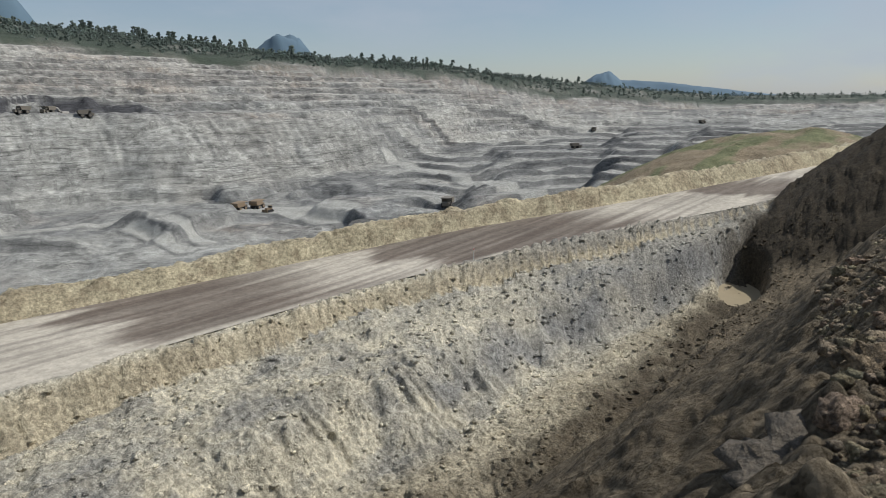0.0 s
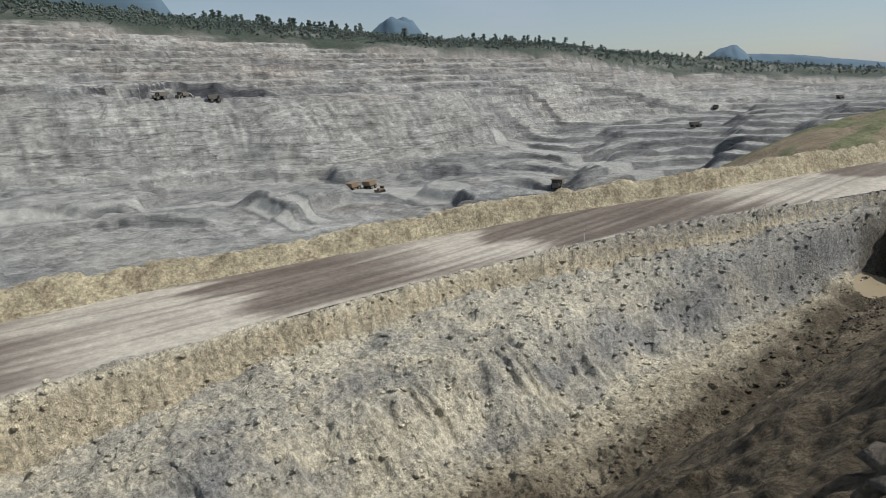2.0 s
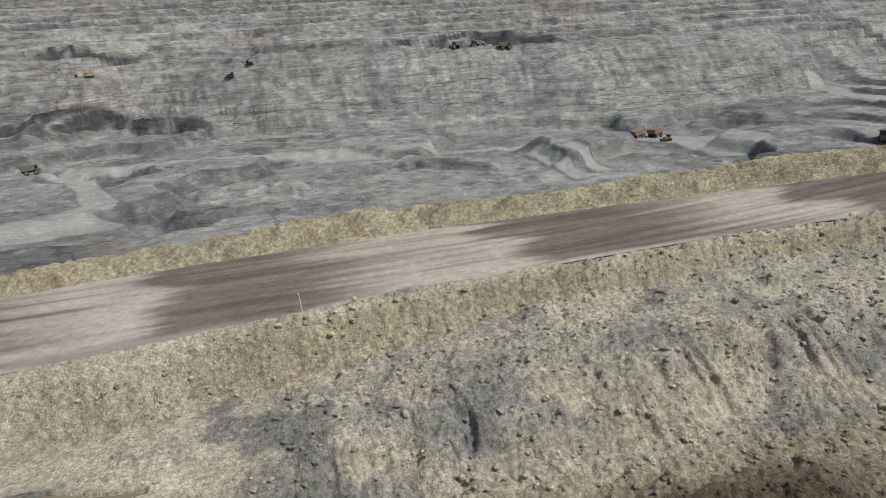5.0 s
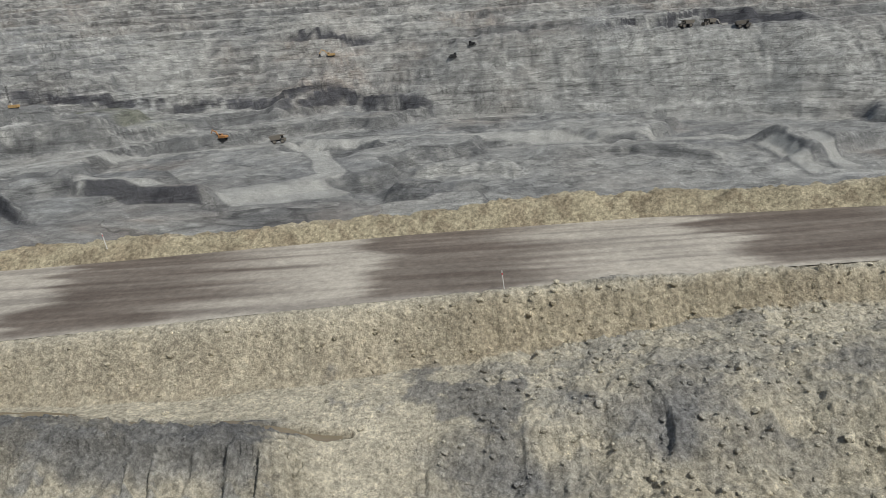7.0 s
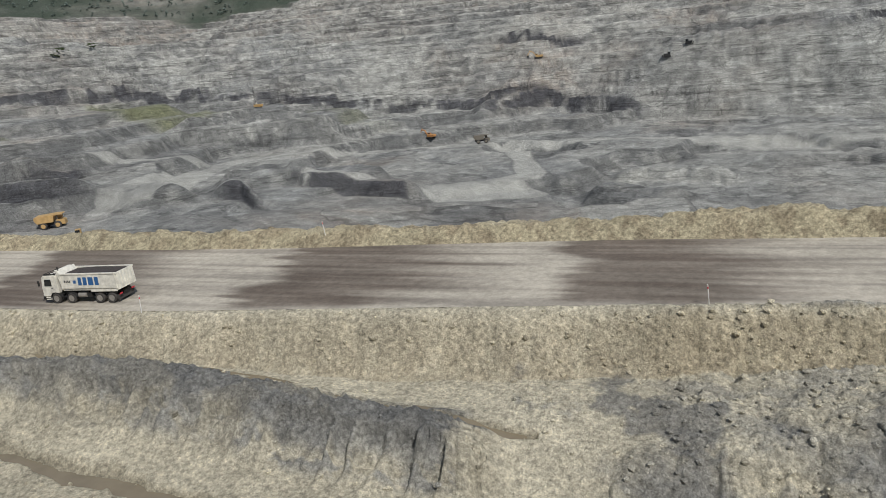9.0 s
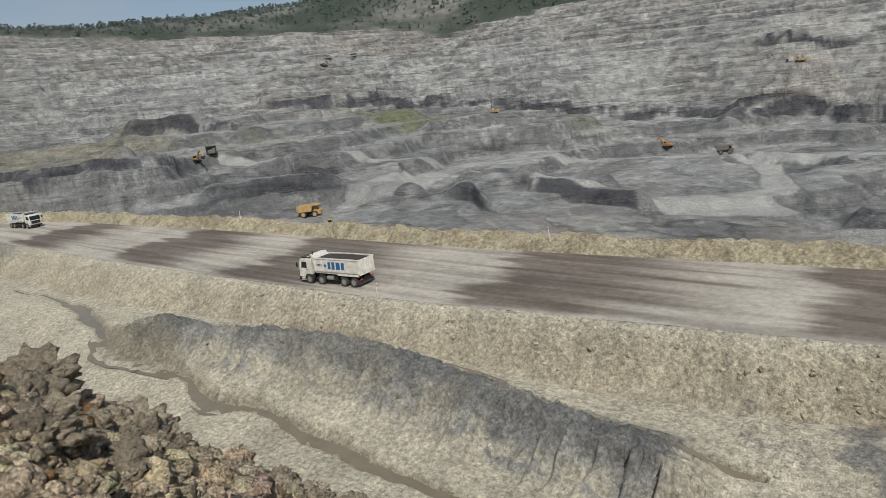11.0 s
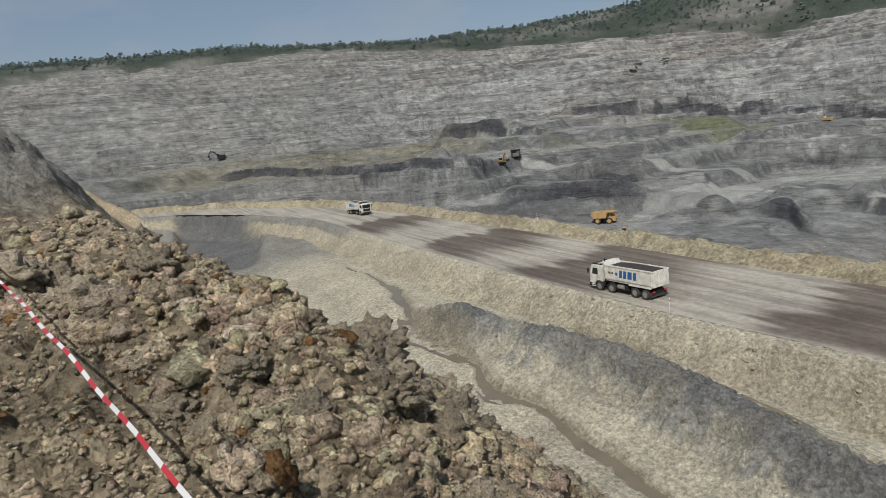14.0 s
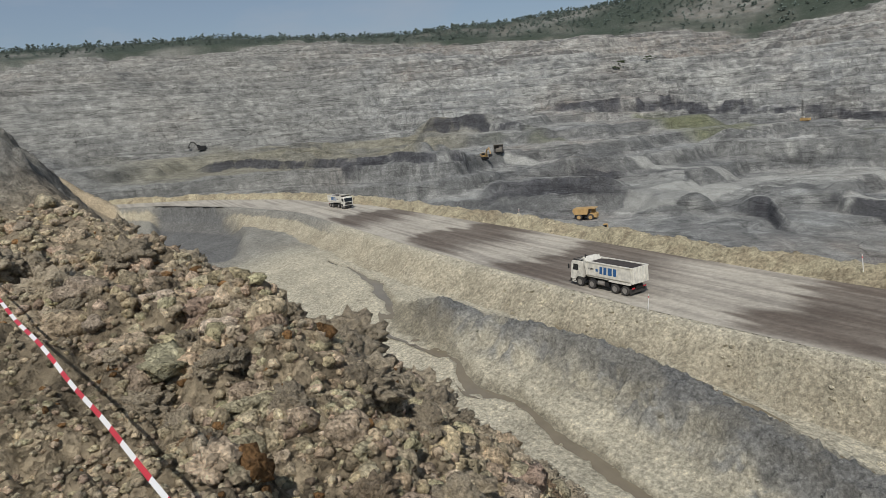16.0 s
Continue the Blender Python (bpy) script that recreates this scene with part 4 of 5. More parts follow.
def drill_rig(m, label):
    t = thing("drill_rig", m, label, "drill rig", "machines in the pit")
    for sy in (-1, 1):
        part("track", block(-2.2, 2.2, sy * 1.4 - 0.3, sy * 1.4 + 0.3, 0, 1.0, 0.15), DARK, t)
    part("deck", block(-2.5, 3.2, -1.5, 1.5, 1.0, 2.6, 0.1), YELLOW, t)
    part("cab", block(-2.6, -1.2, 0.2, 1.5, 2.0, 3.8, 0.1), WHITE, t)
    mast = part("mast", block(-2.0, -1.9, -0.55, -0.45, 0.5, 14), DARK, t, "tall lattice mast")
    for x, y in ((-1.2, -0.5), (-2.0, 0.3), (-1.2, 0.3)):
        part("mast_leg", block(x, x + 0.1, y - 0.05, y + 0.05, 0.5, 14), DARK, mast)
    for k in range(9):
        part("brace", rod((-2.0, -0.5, 1 + k * 1.4), (-1.15, -0.5, 2.4 + k * 1.4), 0.05, segments=6), DARK, mast)
    return t


def dozer(m, label, paint=YELLOW):
    t = thing("bulldozer", m, label, "bulldozer", "machines in the pit")
    for sy in (-1, 1):
        part("track", prism([(-2.2, 0.3), (-1.9, 0), (1.9, 0), (2.2, 0.3), (1.5, 1.4), (-1.8, 1.0)], sy * 1.3 - 0.3, sy * 1.3 + 0.3, bevel=0.04), DARK, t)
    part("hood", block(-2.4, 0.2, -0.8, 0.8, 0.9, 2.2, 0.1), paint, t)
    cab = part("cab", block(0.2, 1.7, -0.9, 0.9, 1.2, 3.3, 0.08), paint, t)
    part("cab_glass", block(0.17, 1.5, -0.93, 0.93, 2.2, 3.1), GLASS, cab)
    part("blade", prism([(-3.3, 0.1), (-3.1, 0.7), (-3.3, 1.5), (-3.15, 1.5), (-2.95, 0.7), (-3.1, 0.1)], -2.0, 2.0), paint, t)
    part("push_arm", block(-3.1, 0.0, -1.75, -1.6, 0.4, 0.6), DARK, t)
    return t


# ---- the trucks on the haul road ----
dump_truck(pose(-60.0, 48.35, road_z(np.array(-60.0)) + 0.04, 0, 0, 6.9), "dusty white four-axle tipper truck with blue marks on the haul road")
dump_truck(pose(-160.5, 54.6, 0.04, 0, 0, 188), "white four-axle tipper truck far down the haul road")

# ---- machines in the pit ----
DUSTY, DIM, BLEACHED = plain_material("dusty_brown_paint", (0.22, 0.16, 0.10), 0.7), plain_material("dark_dusty_paint", (0.16, 0.14, 0.11), 0.7), plain_material("pale_dusty_paint", (0.4, 0.38, 0.34), 0.7)


def stand(x, y, turn):
    return pose(x, y, ground_at(x, y) - 0.1, 0, 0, turn)


haul_truck(stand(199.0, 325.7, 200), "dusty brown mining haul truck parked on a pale pit bench", DUSTY)
haul_truck(stand(209.2, 324.3, 205), "dusty brown mining haul truck parked beside another one", DUSTY)
for x, y, turn in ((508.2, 298.7, 150), (725.2, 406.4, 20), (877.5, 333.6, 160), (235.0, 207.9, 30), (-112.2, 384.5, 200), (138.3, 467.8, 10), (154.4, 471.8, 30), (176.9, 460.9, 170), (-308.7, 193.2, 150)):
    haul_truck(stand(x, y, turn), "dark dusty mining haul truck on a pit bench", DIM)
haul_truck(stand(-207.9, 171.4, 215), "yellow mining haul truck with an empty body in the pit")
excavator(stand(-305.8, 182.1, 170), "yellow excavator loading a truck on a pit bench", YELLOW, 1.1)
excavator(stand(-148.5, 388.8, -20), "orange excavator on a pale pit bench", ORANGE)
excavator(stand(166.7, 476.9, 20), "large pale excavator on a highwall bench", BLEACHED, 1.2)
excavator(stand(-104.2, 513.3, 10), "faded yellow excavator on a highwall bench")
excavator(stand(-496.7, 68.2, 90), "dark excavator on top of a grey heap", DARK)
dozer(stand(202.2, 305.2, 10), "small dusty bulldozer beside the haul trucks", DUSTY)
dozer(stand(-12.7, 486.0, 10), "dark bulldozer on a highwall bench", DARK)
dozer(stand(0.4, 490.5, 170), "dark bulldozer higher on a highwall bench", DARK)
dozer(stand(-175.6, 149.2, 40), "small yellow bulldozer on a pale heap behind the berm")
drill_rig(stand(-276.3, 400.0, 0), "drill rig with a tall dark mast on a coal bench")

# ---- stakes along the road ----
for x, y, z, lx, ly in ((1.4, 52.2, 0.0, 4, -6), (-48, 45.9, 0.0, -2, 3), (-40.5, 68.0, 1.35, 3, -5), (-101, 66.6, 1.4, 2, 1), (60, 48.9, 1.4, 2, -3)):
    post = thing("marker_stake", pose(x, y, z, lx, ly, 20), "thin white marker stake at the edge of the haul road", "stake", "marker stakes")
    part("post", rod((0, 0, -0.1), (0, 0, 1.7), 0.045, segments=8), STAKE, post)
    part("band", rod((0, 0, 1.35), (0, 0, 1.5), 0.052, segments=8), RED, post, "faded red band")


# ---- water ----
def strip(name, way, material, lift, label):
    """A shallow run of water along a bent line of places and half widths."""
    xs, ys, ws = [], [], []
    for (ax, ay, aw), (bx, by, bw) in zip(way, way[1:]):
        n = max(2, int(math.hypot(bx - ax, by - ay) / 0.5))
        for k in range(n):
            f = k / n
            xs.append(ax + (bx - ax) * f), ys.append(ay + (by - ay) * f), ws.append(aw + (bw - aw) * f)
    px, py, pw = np.array(xs), np.array(ys), np.array(ws)
    py = py + 0.7 * fbm(px / 5, px * 0, 3, 301)
    pw = pw * 1.5 + 0.2
    tx, ty = np.gradient(px), np.gradient(py)
    ln = np.hypot(tx, ty)
    off = np.linspace(-1, 1, 7)
    X, Y = px[:, None] - (ty / ln * pw)[:, None] * off, py[:, None] + (tx / ln * pw)[:, None] * off
    Z, _, _ = terrain(X, Y)
    Z = Z.min(1, keepdims=True) + np.zeros_like(X) + lift
    k = np.ones(9) / 9
    Z = np.convolve(np.pad(Z[:, 3], 4, mode="edge"), k, "valid")[:, None] + np.zeros_like(X)
    ob = sheet(name, X, Y, Z, np.broadcast_to(MUD_TONE, X.shape + (3,)), material)
    return tagged(ob, label, "water", kind="structure")


MUD_TONE = np.array([0.2, 0.165, 0.11])
strip("water_stream", STREAM, MUD, 0.13, "shallow muddy stream on the pale valley floor")
strip("water_ditch", DITCH, MUD, 0.12, "narrow muddy ditch below the road bank")
pa = np.linspace(0, 2 * math.pi, 48, endpoint=False)
pr = np.linspace(0.02, 1, 6)
prr, paa = np.meshgrid(pr, pa, indexing="ij")
pxx, pyy = 88 + 8.5 * prr * np.cos(paa), 27.5 + 3.9 * prr * np.sin(paa) + 0.3 * 8.5 * prr * np.cos(paa)
pond = sheet("water_pond", pxx, pyy, pxx * 0 - 4.95, np.broadcast_to(MUD_TONE, pxx.shape + (3,)), POND, wrap=True)
tagged(pond, "small milky brown pond at the foot of a dark heap", "pond", kind="structure")


# ---- barrier tape on the bank ----
def barrier_tape(points, wide=0.023, stripe=0.15):
    t = [Vector(p) for p in points]
    run, bm, dist, last = [], bmesh.new(), 0.0, None
    for a, b in zip(t, t[1:]):
        n = max(1, int((b - a).length / stripe))
        for k in range(n):
            f = k / n
            run.append(a.lerp(b, f))
    run.append(t[-1])
    for k, p in enumerate(run):
        along = (run[min(k + 1, len(run) - 1)] - run[max(k - 1, 0)]).normalized()
        sidev = along.cross(Vector((-0.5, 0.3, 20.0)) - p).normalized()
        sidev = Matrix.Rotation(0.5 * math.sin(k * 0.13), 3, along) @ sidev
        p = p - Vector((0, 0, 0.012 * math.sin(k * 0.7)))
        here = (bm.verts.new(p - sidev * wide / 2), bm.verts.new(p + sidev * wide / 2))
        if last:
            face = bm.faces.new((last[0], last[1], here[1], here[0]))
            face.material_index = k % 2
        last = here
    ob = part("barrier_tape", bm, RED)
    ob.data.materials.append(TAPE_WHITE)
    return tagged(ob, "red and white striped plastic barrier tape strung over the clods", "barrier tape")


TAPE = [(-12.16, -2.72, 20.44), (-7.0, -0.69, 19.03), (-4.67, -0.09, 18.86), (-3.41, 0.19, 18.82), (-2.9, 0.31, 18.8), (-2.49, 0.41, 18.78)]
barrier_tape(TAPE)


# ---- loose clods and stones ----
def rock_shape(seed, level=1, squash=0.75, crumbly=0.0):
    """An angular clod of about unit radius."""
    bm = bmesh.new()
    bmesh.ops.create_icosphere(bm, subdivisions=level, radius=1)
    off = Vector((seed * 7.3, seed * 3.1, seed * 5.7))
    for v in bm.verts:
        far_out = 1 + 0.5 * noise.noise(v.co * 1.1 + off) + 0.35 * noise.noise(v.co * 2.7 + off)
        far_out += crumbly * (0.16 * noise.noise(v.co * 5.5 + off) + 0.12 * noise.noise(v.co * 9.0 + off))
        v.co *= far_out
        v.co.z *= squash
    me = bpy.data.meshes.new("clod")
    bm.to_mesh(me)
    bm.free()
    return me


def arrays_of(me):
    co = np.empty(len(me.vertices) * 3)
    me.vertices.foreach_get("co", co)
    return co.reshape(-1, 3), np.array([p.vertices[:] for p in me.polygons])


def scatter(name, shapes, px, py, size, tone, label, sink=0.25, angular=False):
    """Many stones in one mesh, each turned and stretched by chance, resting in the ground."""
    rng = np.random.default_rng(len(px))
    pz, _, _ = terrain(px[None, :], py[None, :])
    pz = pz[0]
    allv, allf, allc, base = [], [], [], 0
    which = rng.integers(0, len(shapes), len(px))
    for s, (co, tri) in enumerate(shapes):
        k = np.where(which == s)[0]
        if not len(k):
            continue
        a = rng.uniform(0, 6.28, len(k))
        st = rng.uniform(0.7, 1.35, (len(k), 3)) * size[k][:, None]
        v = co[None] * st[:, None, :]
        x = v[..., 0] * np.cos(a)[:, None] - v[..., 1] * np.sin(a)[:, None] + px[k][:, None]
        y = v[..., 0] * np.sin(a)[:, None] + v[..., 1] * np.cos(a)[:, None] + py[k][:, None]
        z = v[..., 2] + (pz[k] + size[k] * (0.6 - sink * 2))[:, None]
        allv.append(np.stack([x, y, z], -1).reshape(-1, 3))
        allf.append((tri[None] + (np.arange(len(k)) * len(co))[:, None, None] + base).reshape(-1, 3))
        allc.append(np.repeat(tone[k], len(co), 0))
        base += len(k) * len(co)
    v, f, c = np.concatenate(allv), np.concatenate(allf), np.concatenate(allc)
    me = bpy.data.meshes.new(name)
    me.vertices.add(len(v)), me.vertices.foreach_set("co", v.astype(np.float32).ravel())
    me.loops.add(f.size), me.loops.foreach_set("vertex_index", f.astype(np.int32).ravel())
    me.polygons.add(len(f))
    me.polygons.foreach_set("loop_start", np.arange(0, f.size, 3, dtype=np.int32)), me.polygons.foreach_set("loop_total", np.full(len(f), 3, dtype=np.int32))
    me.update(calc_edges=True)
    at = me.attributes.new("tone", "FLOAT_COLOR", "POINT")
    at.data.foreach_set("color", np.concatenate([c, np.zeros((len(c), 1))], 1).astype(np.float32).ravel())
    me.materials.append(CLOD)
    if angular:
        me.shade_flat()
    else:
        me.shade_smooth()
    return tagged(new(name, me), label, "stones", kind="stuff")


CLOD = earth_material("clod_earth", fine=9.0, coarse=1.2, bump=1.0, depth=0.05, spread=0.45, crumbs=12.0, firm=1.0)
rng = np.random.default_rng(5)
small = [arrays_of(rock_shape(k, 1)) for k in range(6)]
mid_rocks = [arrays_of(rock_shape(k + 30, 2, 0.75, 2.2)) for k in range(6)]
fine_rocks = [arrays_of(rock_shape(k + 20, 3, 0.75, 2.5)) for k in range(6)]

# clods over the bank on which the camera stands
def bank_spots(n, lo, hi):
    ca = np.radians(np.where(rng.random(n) < 0.92, rng.uniform(40, 104, n), rng.uniform(-88, -77, n)))
    cr = np.exp(rng.uniform(math.log(2.0), math.log(18), n))
    cx, cy = -cr * np.sin(ca), cr * np.cos(ca)
    cs = np.minimum(cr, np.where(ca > 0, 9, 6)) * (lo + (hi - lo) * rng.random(n) ** 2.5)
    ct = np.array([0.56, 0.455, 0.305]) * rng.uniform(0.75, 1.2, (n, 1)) * (1 + rng.uniform(-0.06, 0.06, (n, 3)))
    cs = np.where(reach(cx, cy, [p[:2] for p in TAPE]) < 0.5, np.minimum(cs, 0.03), cs)
    rust = rng.random(n) < 0.03
    ct[rust] = np.array([0.36, 0.20, 0.085]) * rng.uniform(0.7, 1.0, (int(rust.sum()), 1))
    # clods on the east slope get a darker tone in place of shade
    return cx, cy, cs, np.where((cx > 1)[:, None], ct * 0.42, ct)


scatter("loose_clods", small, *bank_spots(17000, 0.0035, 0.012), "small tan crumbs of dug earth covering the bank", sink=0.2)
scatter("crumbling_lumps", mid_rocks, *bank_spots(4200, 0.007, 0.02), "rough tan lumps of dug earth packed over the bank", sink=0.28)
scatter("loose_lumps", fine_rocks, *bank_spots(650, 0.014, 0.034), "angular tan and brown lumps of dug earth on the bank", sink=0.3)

# the largest lumps, each a piece of its own on the bank
PIECE, nd, ln, bsdf = nodes_of("lump_earth")
grain, info = noise_node(nd, ln, 6.0, 10, 0.75), nd.new("ShaderNodeObjectInfo")
hue = nd.new("ShaderNodeValToRGB")
hue.color_ramp.elements[0].color, hue.color_ramp.elements[1].color = (0.40, 0.32, 0.215, 1), (0.58, 0.48, 0.335, 1)
rusty = hue.color_ramp.elements.new(0.06)
rusty.color, hue.color_ramp.elements[0].color = (0.32, 0.265, 0.185, 1), (0.38, 0.22, 0.10, 1)
ln.new(info.outputs["Random"], hue.inputs[0])
mul = nd.new("ShaderNodeVectorMath")
mul.operation = "SCALE"
ln.new(hue.outputs[0], mul.inputs[0]), ln.new(ramped(nd, ln, grain.outputs[0], 0.6, 1.4, 0.36, 0.64), mul.inputs["Scale"])
ln.new(mul.outputs[0], bsdf.inputs["Base Color"])
bsdf.inputs["Roughness"].default_value = 0.95
rb = nd.new("ShaderNodeBump")
rb.inputs["Strength"].default_value, rb.inputs["Distance"].default_value = 1.0, 0.06
crust, rb2 = nd.new("ShaderNodeTexVoronoi"), nd.new("ShaderNodeBump")
crust.inputs["Scale"].default_value = 9.0
rb2.inputs["Strength"].default_value, rb2.inputs["Distance"].default_value = 1.0, 0.05
ln.new(ramped(nd, ln, crust.outputs["Distance"], 1.0, 0.0, 0.05, 0.75), rb2.inputs["Height"])
ln.new(rb2.outputs[0], rb.inputs["Normal"])
ln.new(grain.outputs[0], rb.inputs["Height"]), ln.new(rb.outputs[0], bsdf.inputs["Normal"])
BIG_LUMPS = [(4.96, 1.13, 17.52, 0.5, 3), (7.36, 1.2, 17.2, 0.55, 12)]
lump_shapes = [rock_shape(k + 80, 4, 0.75, 2.5) for k in range(8)]
for me in lump_shapes:
    me.materials.append(PIECE)
    me.shade_smooth()
lx, ly, ls, _ = bank_spots(300, 0.022, 0.05)
lx, ly, ls = lx[lx < 1], ly[lx < 1], ls[lx < 1]
lz = terrain(lx[None], ly[None])[0][0]
for k in range(len(lx)):
    ob = new("clod", lump_shapes[k % 8])
    ob.parent = ground
    ob.matrix_world = pose(lx[k], ly[k], lz[k] + ls[k] * 0.1, 0, 0, k * 77) @ Matrix.Diagonal((ls[k], ls[k] * 0.8, ls[k] * 0.9, 1))
# darker copy of the lump earth, with the east slope's shade in its colour
SHADY = plain_material("shaded_brown_lump_earth", (0.11, 0.09, 0.065), 0.95, grime=0.5, scale=7, bump=0.12)
shaded_lumps = [rock_shape(k + 90, 4, 0.7, 1.6) for k in range(4)]
for me in shaded_lumps:
    me.materials.append(SHADY)
    me.shade_smooth()
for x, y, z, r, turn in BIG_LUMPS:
    ob = new("clod", shaded_lumps[int(turn) % 4] if x > 1 else lump_shapes[int(turn) % 8])
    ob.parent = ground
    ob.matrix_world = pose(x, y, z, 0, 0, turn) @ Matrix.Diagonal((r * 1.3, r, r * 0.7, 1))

# stones over the bank below the road and the rubble of the valley
n = 20000
qx, qy = rng.uniform(-70, 100, n), rng.uniform(18, 54, n)
q = near_ground(qx, qy)[1]
keep = (qy < q["yn"] - 0.5) & ((q["east"] > 0.4) | (q["bank"] > 0.05) & (rng.random(n) < np.where(qx > -15, 0.9, 0.4)) | (rng.random(n) < 0.16))
qx, qy = qx[keep], qy[keep]
qs = 0.05 + 0.26 * rng.random(len(qx)) ** 5
_, qc, _ = terrain(qx[None], qy[None])
scatter("loose_stones", small, qx, qy, qs, qc[0] * np.where(rng.random((len(qx), 1)) < 0.12, rng.uniform(0.7, 0.9, (len(qx), 1)), rng.uniform(1.05, 1.45, (len(qx), 1))), "grey and pale stones strewn over the valley", angular=True)

# ---- woods on the ridge ----
LEAF = earth_material("ridge_foliage", fine=0.5, coarse=0.05, bump=0.6, depth=0.5, spread=0.45)
BARK = plain_material("grey_bark", (0.12, 0.10, 0.08), 0.9)


def crown_arrays(seed, clumps=16, tall=1.0):
    """A ragged crown of small leaf clumps round an upright axis, of unit height."""
    r = np.random.default_rng(seed)
    co, tri = [], []
    base = arrays_of(rock_shape(seed + 60, 1, 0.8))
    for k in range(clumps):
        h = r.uniform(0.28, 1.0)
        spread_out = 0.32 * (1.15 - h) ** 0.5 * r.uniform(0.2, 1.0) / tall
        a = r.uniform(0, 6.28)
        c = np.array([math.cos(a) * spread_out, math.sin(a) * spread_out, h])
        tri.append(base[1] + len(co) * len(base[0]))
        co.append(base[0] * r.uniform(0.06, 0.13) * np.array([1, 1, 0.8]) + c)
    return np.concatenate(co), np.concatenate(tri)


def tuft_arrays(seed, clumps=8):
    """A ragged tree crown of many small eight-sided clumps, of unit height."""
    r = np.random.default_rng(seed)
    eight = np.array([(1, 0, 0), (-1, 0, 0), (0, 1, 0), (0, -1, 0), (0, 0, 1), (0, 0, -1)], float)
    sides = np.array([(0, 2, 4), (2, 1, 4), (1, 3, 4), (3, 0, 4), (2, 0, 5), (1, 2, 5), (3, 1, 5), (0, 3, 5)])
    co, tri = [], []
    for k in range(clumps):
        h, a = r.uniform(0.2, 1.0), r.uniform(0, 6.28)
        out = 0.62 * (1.1 - h) ** 0.5 * r.uniform(0.1, 1.0)
        size = r.uniform(0.11, 0.23) * np.array([1, 1, 0.8])
        tri.append(sides + 6 * k)
        co.append(eight * size * r.uniform(0.7, 1.3, (6, 3)) + np.array([math.cos(a) * out, math.sin(a) * out, h]))
    return np.concatenate(co), np.concatenate(tri)


n = 10000
wa = rng.uniform(-84, 100, n)
wc = rng.random(n) ** 0.8
wd = at_az(wa, D2) + (at_az(wa, D3) - at_az(wa, D2)) * wc * 1.05
thin = rng.random(n) < np.interp(wa, [-84, -70, -55, -10, 20, 60, 100], [0.35, 0.6, 1, 1, 1, 1, 0.7])
wa, wd = wa[thin], wd[thin]
wx, wy = -wd * np.sin(np.radians(wa)), wd * np.cos(np.radians(wa))
# foliage green, lightened and greyed to carry the haze of distance
wt = np.array([0.112, 0.138, 0.118]) * rng.uniform(0.65, 1.25, (len(wx), 1))
CLOD_KEEP = CLOD
CLOD = LEAF
bushes = [tuft_arrays(k) for k in range(10)]
woods = scatter("woods", bushes, wx, wy, (3.8 + 6.5 * rng.random(len(wx)) ** 2.2) * np.interp(wa, [0, 30], [1.0, 0.75]), wt, "dense green forest along the ridge above the pit, paled to stand for haze", sink=0.4)
woods["category"] = "forest"
CLOD = CLOD_KEEP


def tree(seed, tall):
    t = new("tree")
    part("trunk", rod((0, 0, -0.5), (0, 0, tall * 0.9), tall * 0.02, segments=7, r2=tall * 0.006), BARK, t)
    bm = bmesh.new()
    for k in range(4):
        a, h = k * 1.7 + seed, tall * (0.45 + 0.1 * k)
        rod((0, 0, h), (math.cos(a) * tall * 0.2, math.sin(a) * tall * 0.2, h + tall * 0.15), tall * 0.007, bm, 5, tall * 0.003)
    part("limbs", bm, BARK, t)
    co, tri = crown_arrays(seed, 30)
    me = bpy.data.meshes.new("crown")
    me.from_pydata((co * tall).tolist(), [], tri.tolist())
    at = me.attributes.new("tone", "FLOAT_COLOR", "POINT")
    # crown green paled for haze like the woods around it
    at.data.foreach_set("color", np.tile(np.array([0.095, 0.118, 0.098, 0.0], np.float32), len(co)))
    me.materials.append(LEAF)
    crown = new("crown", me)
    crown.parent = t
    return tagged(t, "tall dark green tree standing above the ridge forest", "tree", "trees on the ridge")


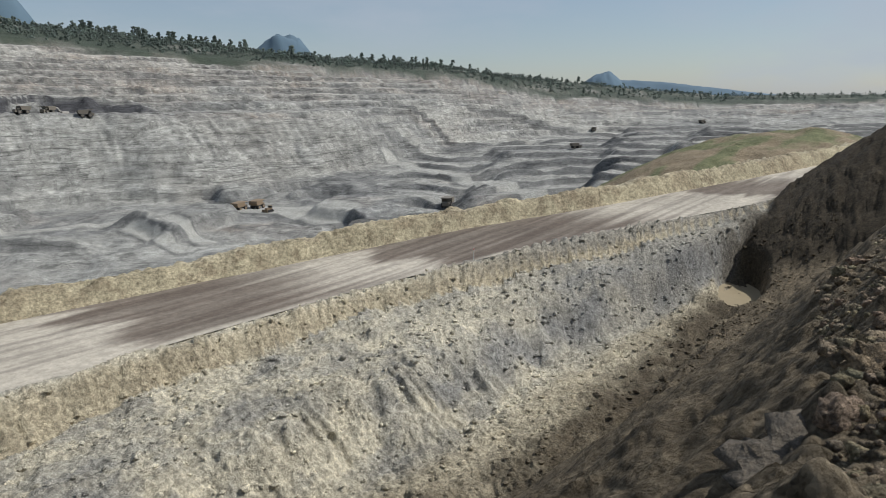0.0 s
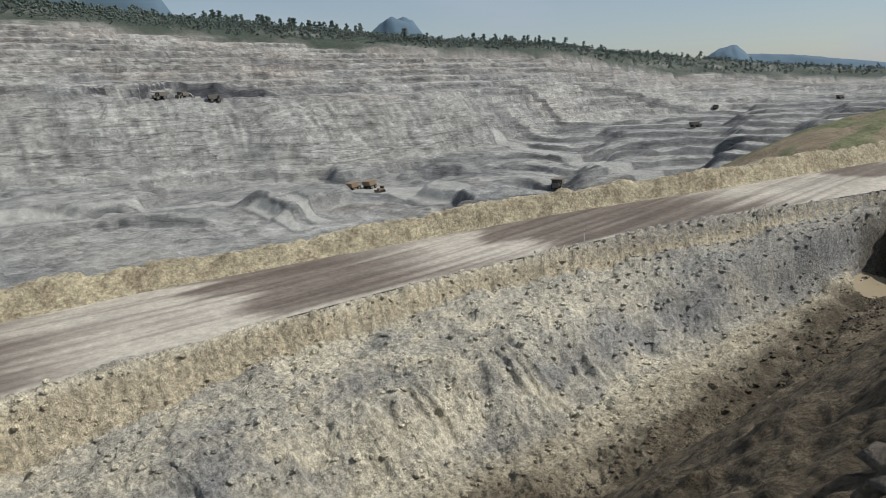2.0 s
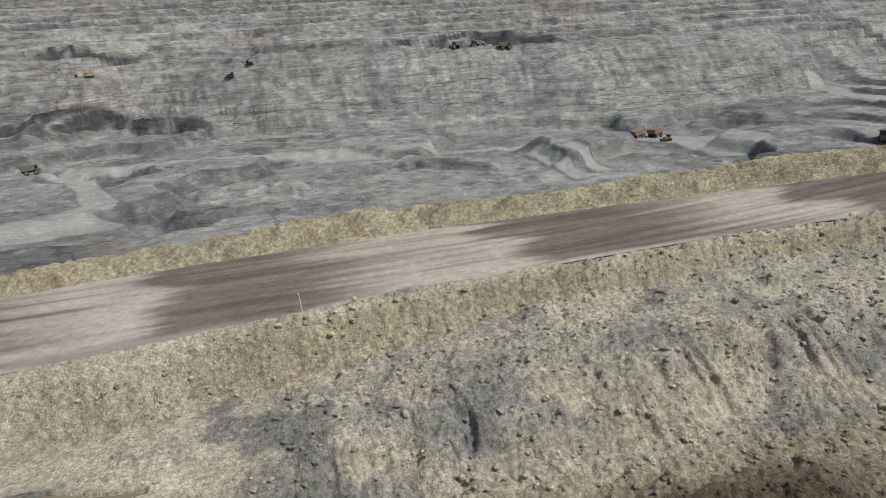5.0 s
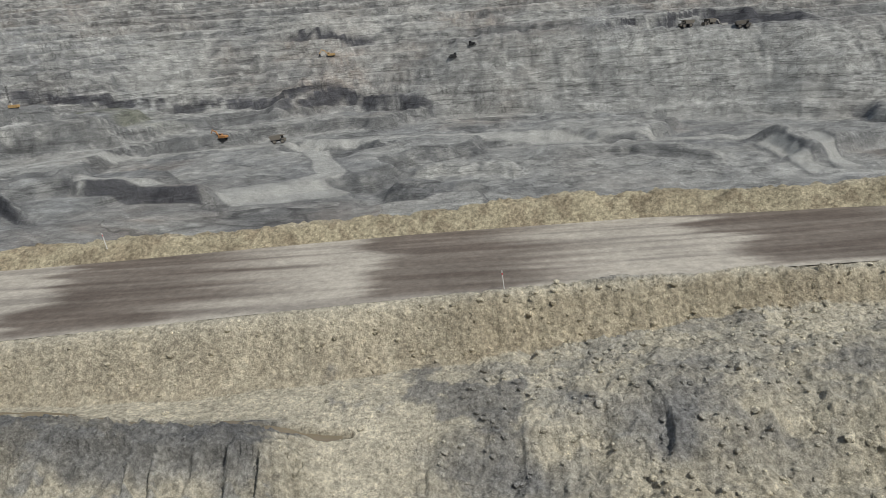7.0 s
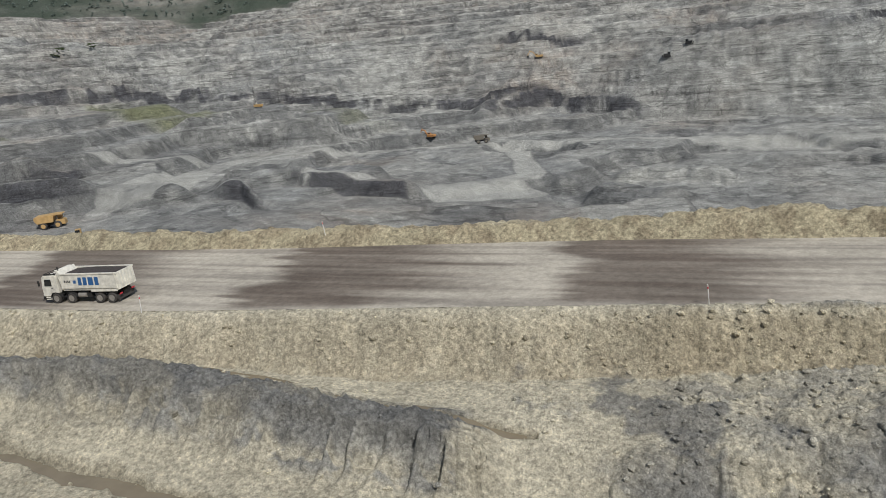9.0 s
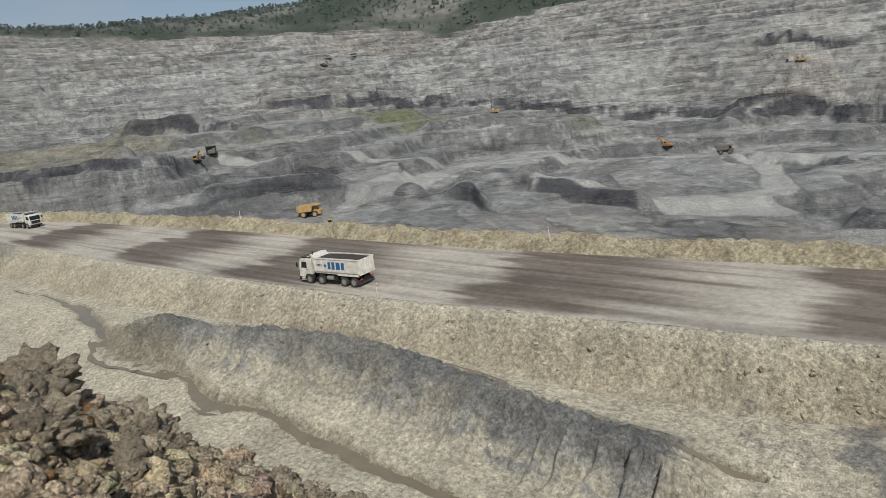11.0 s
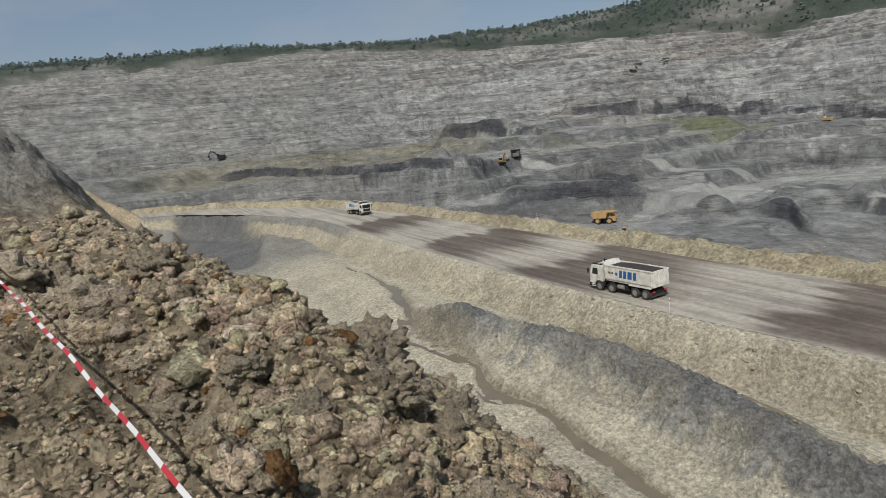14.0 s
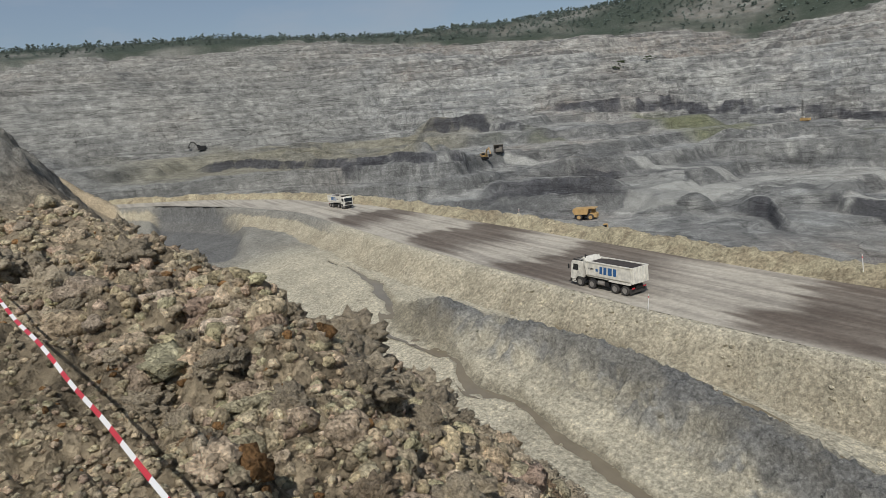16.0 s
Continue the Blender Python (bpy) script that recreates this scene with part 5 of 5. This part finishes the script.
models = [tree(k, 19) for k in range(4)]
spots = []
for k in range(64):
    a = (-27 + rng.normal(0, 5) if k < 26 else -46 + rng.normal(0, 2.5) if k < 40 else rng.uniform(-60, 98))
    dd = float(np.interp(a, AZ, D3)) * rng.uniform(0.9, 1.0)
    spots.append((-dd * math.sin(radians(a)), dd * math.cos(radians(a)), rng.uniform(0.6, 0.95) * (1.0 if a < 0 else 0.55), rng.uniform(0, 360)))
for k, (x, y, sc, turn) in enumerate(spots):
    m = pose(x, y, ground_at(x, y), 0, 0, turn)
    ob = models[k] if k < 4 else copy_thing(models[k % 4], m)
    ob.matrix_world = m @ Matrix.Diagonal((sc, sc, sc, 1))

# bushes in the gullies of the wall
for x, y, r in ((-429.9, 421.2, 4.5), (-442.0, 401.7, 4.0), (-443.7, 397.0, 3.0)):
    co, tri = crown_arrays(int(r * 10), 26, 0.5)
    me = bpy.data.meshes.new("bush")
    me.from_pydata((co * np.array([r * 2, r * 2, r]) * 1.2).tolist(), [], tri.tolist())
    at = me.attributes.new("tone", "FLOAT_COLOR", "POINT")
    at.data.foreach_set("color", np.tile(np.array([0.06, 0.08, 0.035, 0.0], np.float32), len(co)))
    me.materials.append(LEAF)
    ob = new("bush", me)
    ob.location = (x, y, ground_at(x, y) - 1.2)
    tagged(ob, "dark green bush on a bare pit slope", "bush", "bushes on the wall")

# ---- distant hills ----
# the blue stands for haze in the air, put into the base colour
HILL = plain_material("haze_tinted_hill", (0.10, 0.155, 0.20), 1.0, grime=0.12, scale=0.004)
for a0, a1, peak, away, skew in ((-41.5, -29, 400, 4100, 0.5), (-24, 6, 800, 4300, 0.36), (-78, -52, 105, 4200, 0.6), (-65, -57.5, 150, 4000, 0.5), (60, 112, 560, 4300, 0.6)):
    ha, hd = np.meshgrid(np.linspace(a0, a1, 90), np.linspace(-1, 1, 24), indexing="ij")
    u = (ha - a0) / (a1 - a0)
    ridge = np.where(u < skew, smooth(0, skew, u), 1 - smooth(skew, 1, u)) * (1 + 0.16 * fbm(u * 7 + a0, hd * 2, 4, 401))
    hx, hy = -(away + hd * 260) * np.sin(np.radians(ha)), (away + hd * 260) * np.cos(np.radians(ha))
    hz = 10 + peak * ridge * (1 - hd * hd) + 8 * fbm(hx / 60, hy / 60, 4, 403) * ridge
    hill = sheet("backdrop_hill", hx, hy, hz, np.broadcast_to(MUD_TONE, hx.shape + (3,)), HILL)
    tagged(hill, "wooded hill on the horizon, coloured blue to stand for haze", "hill", kind="structure")
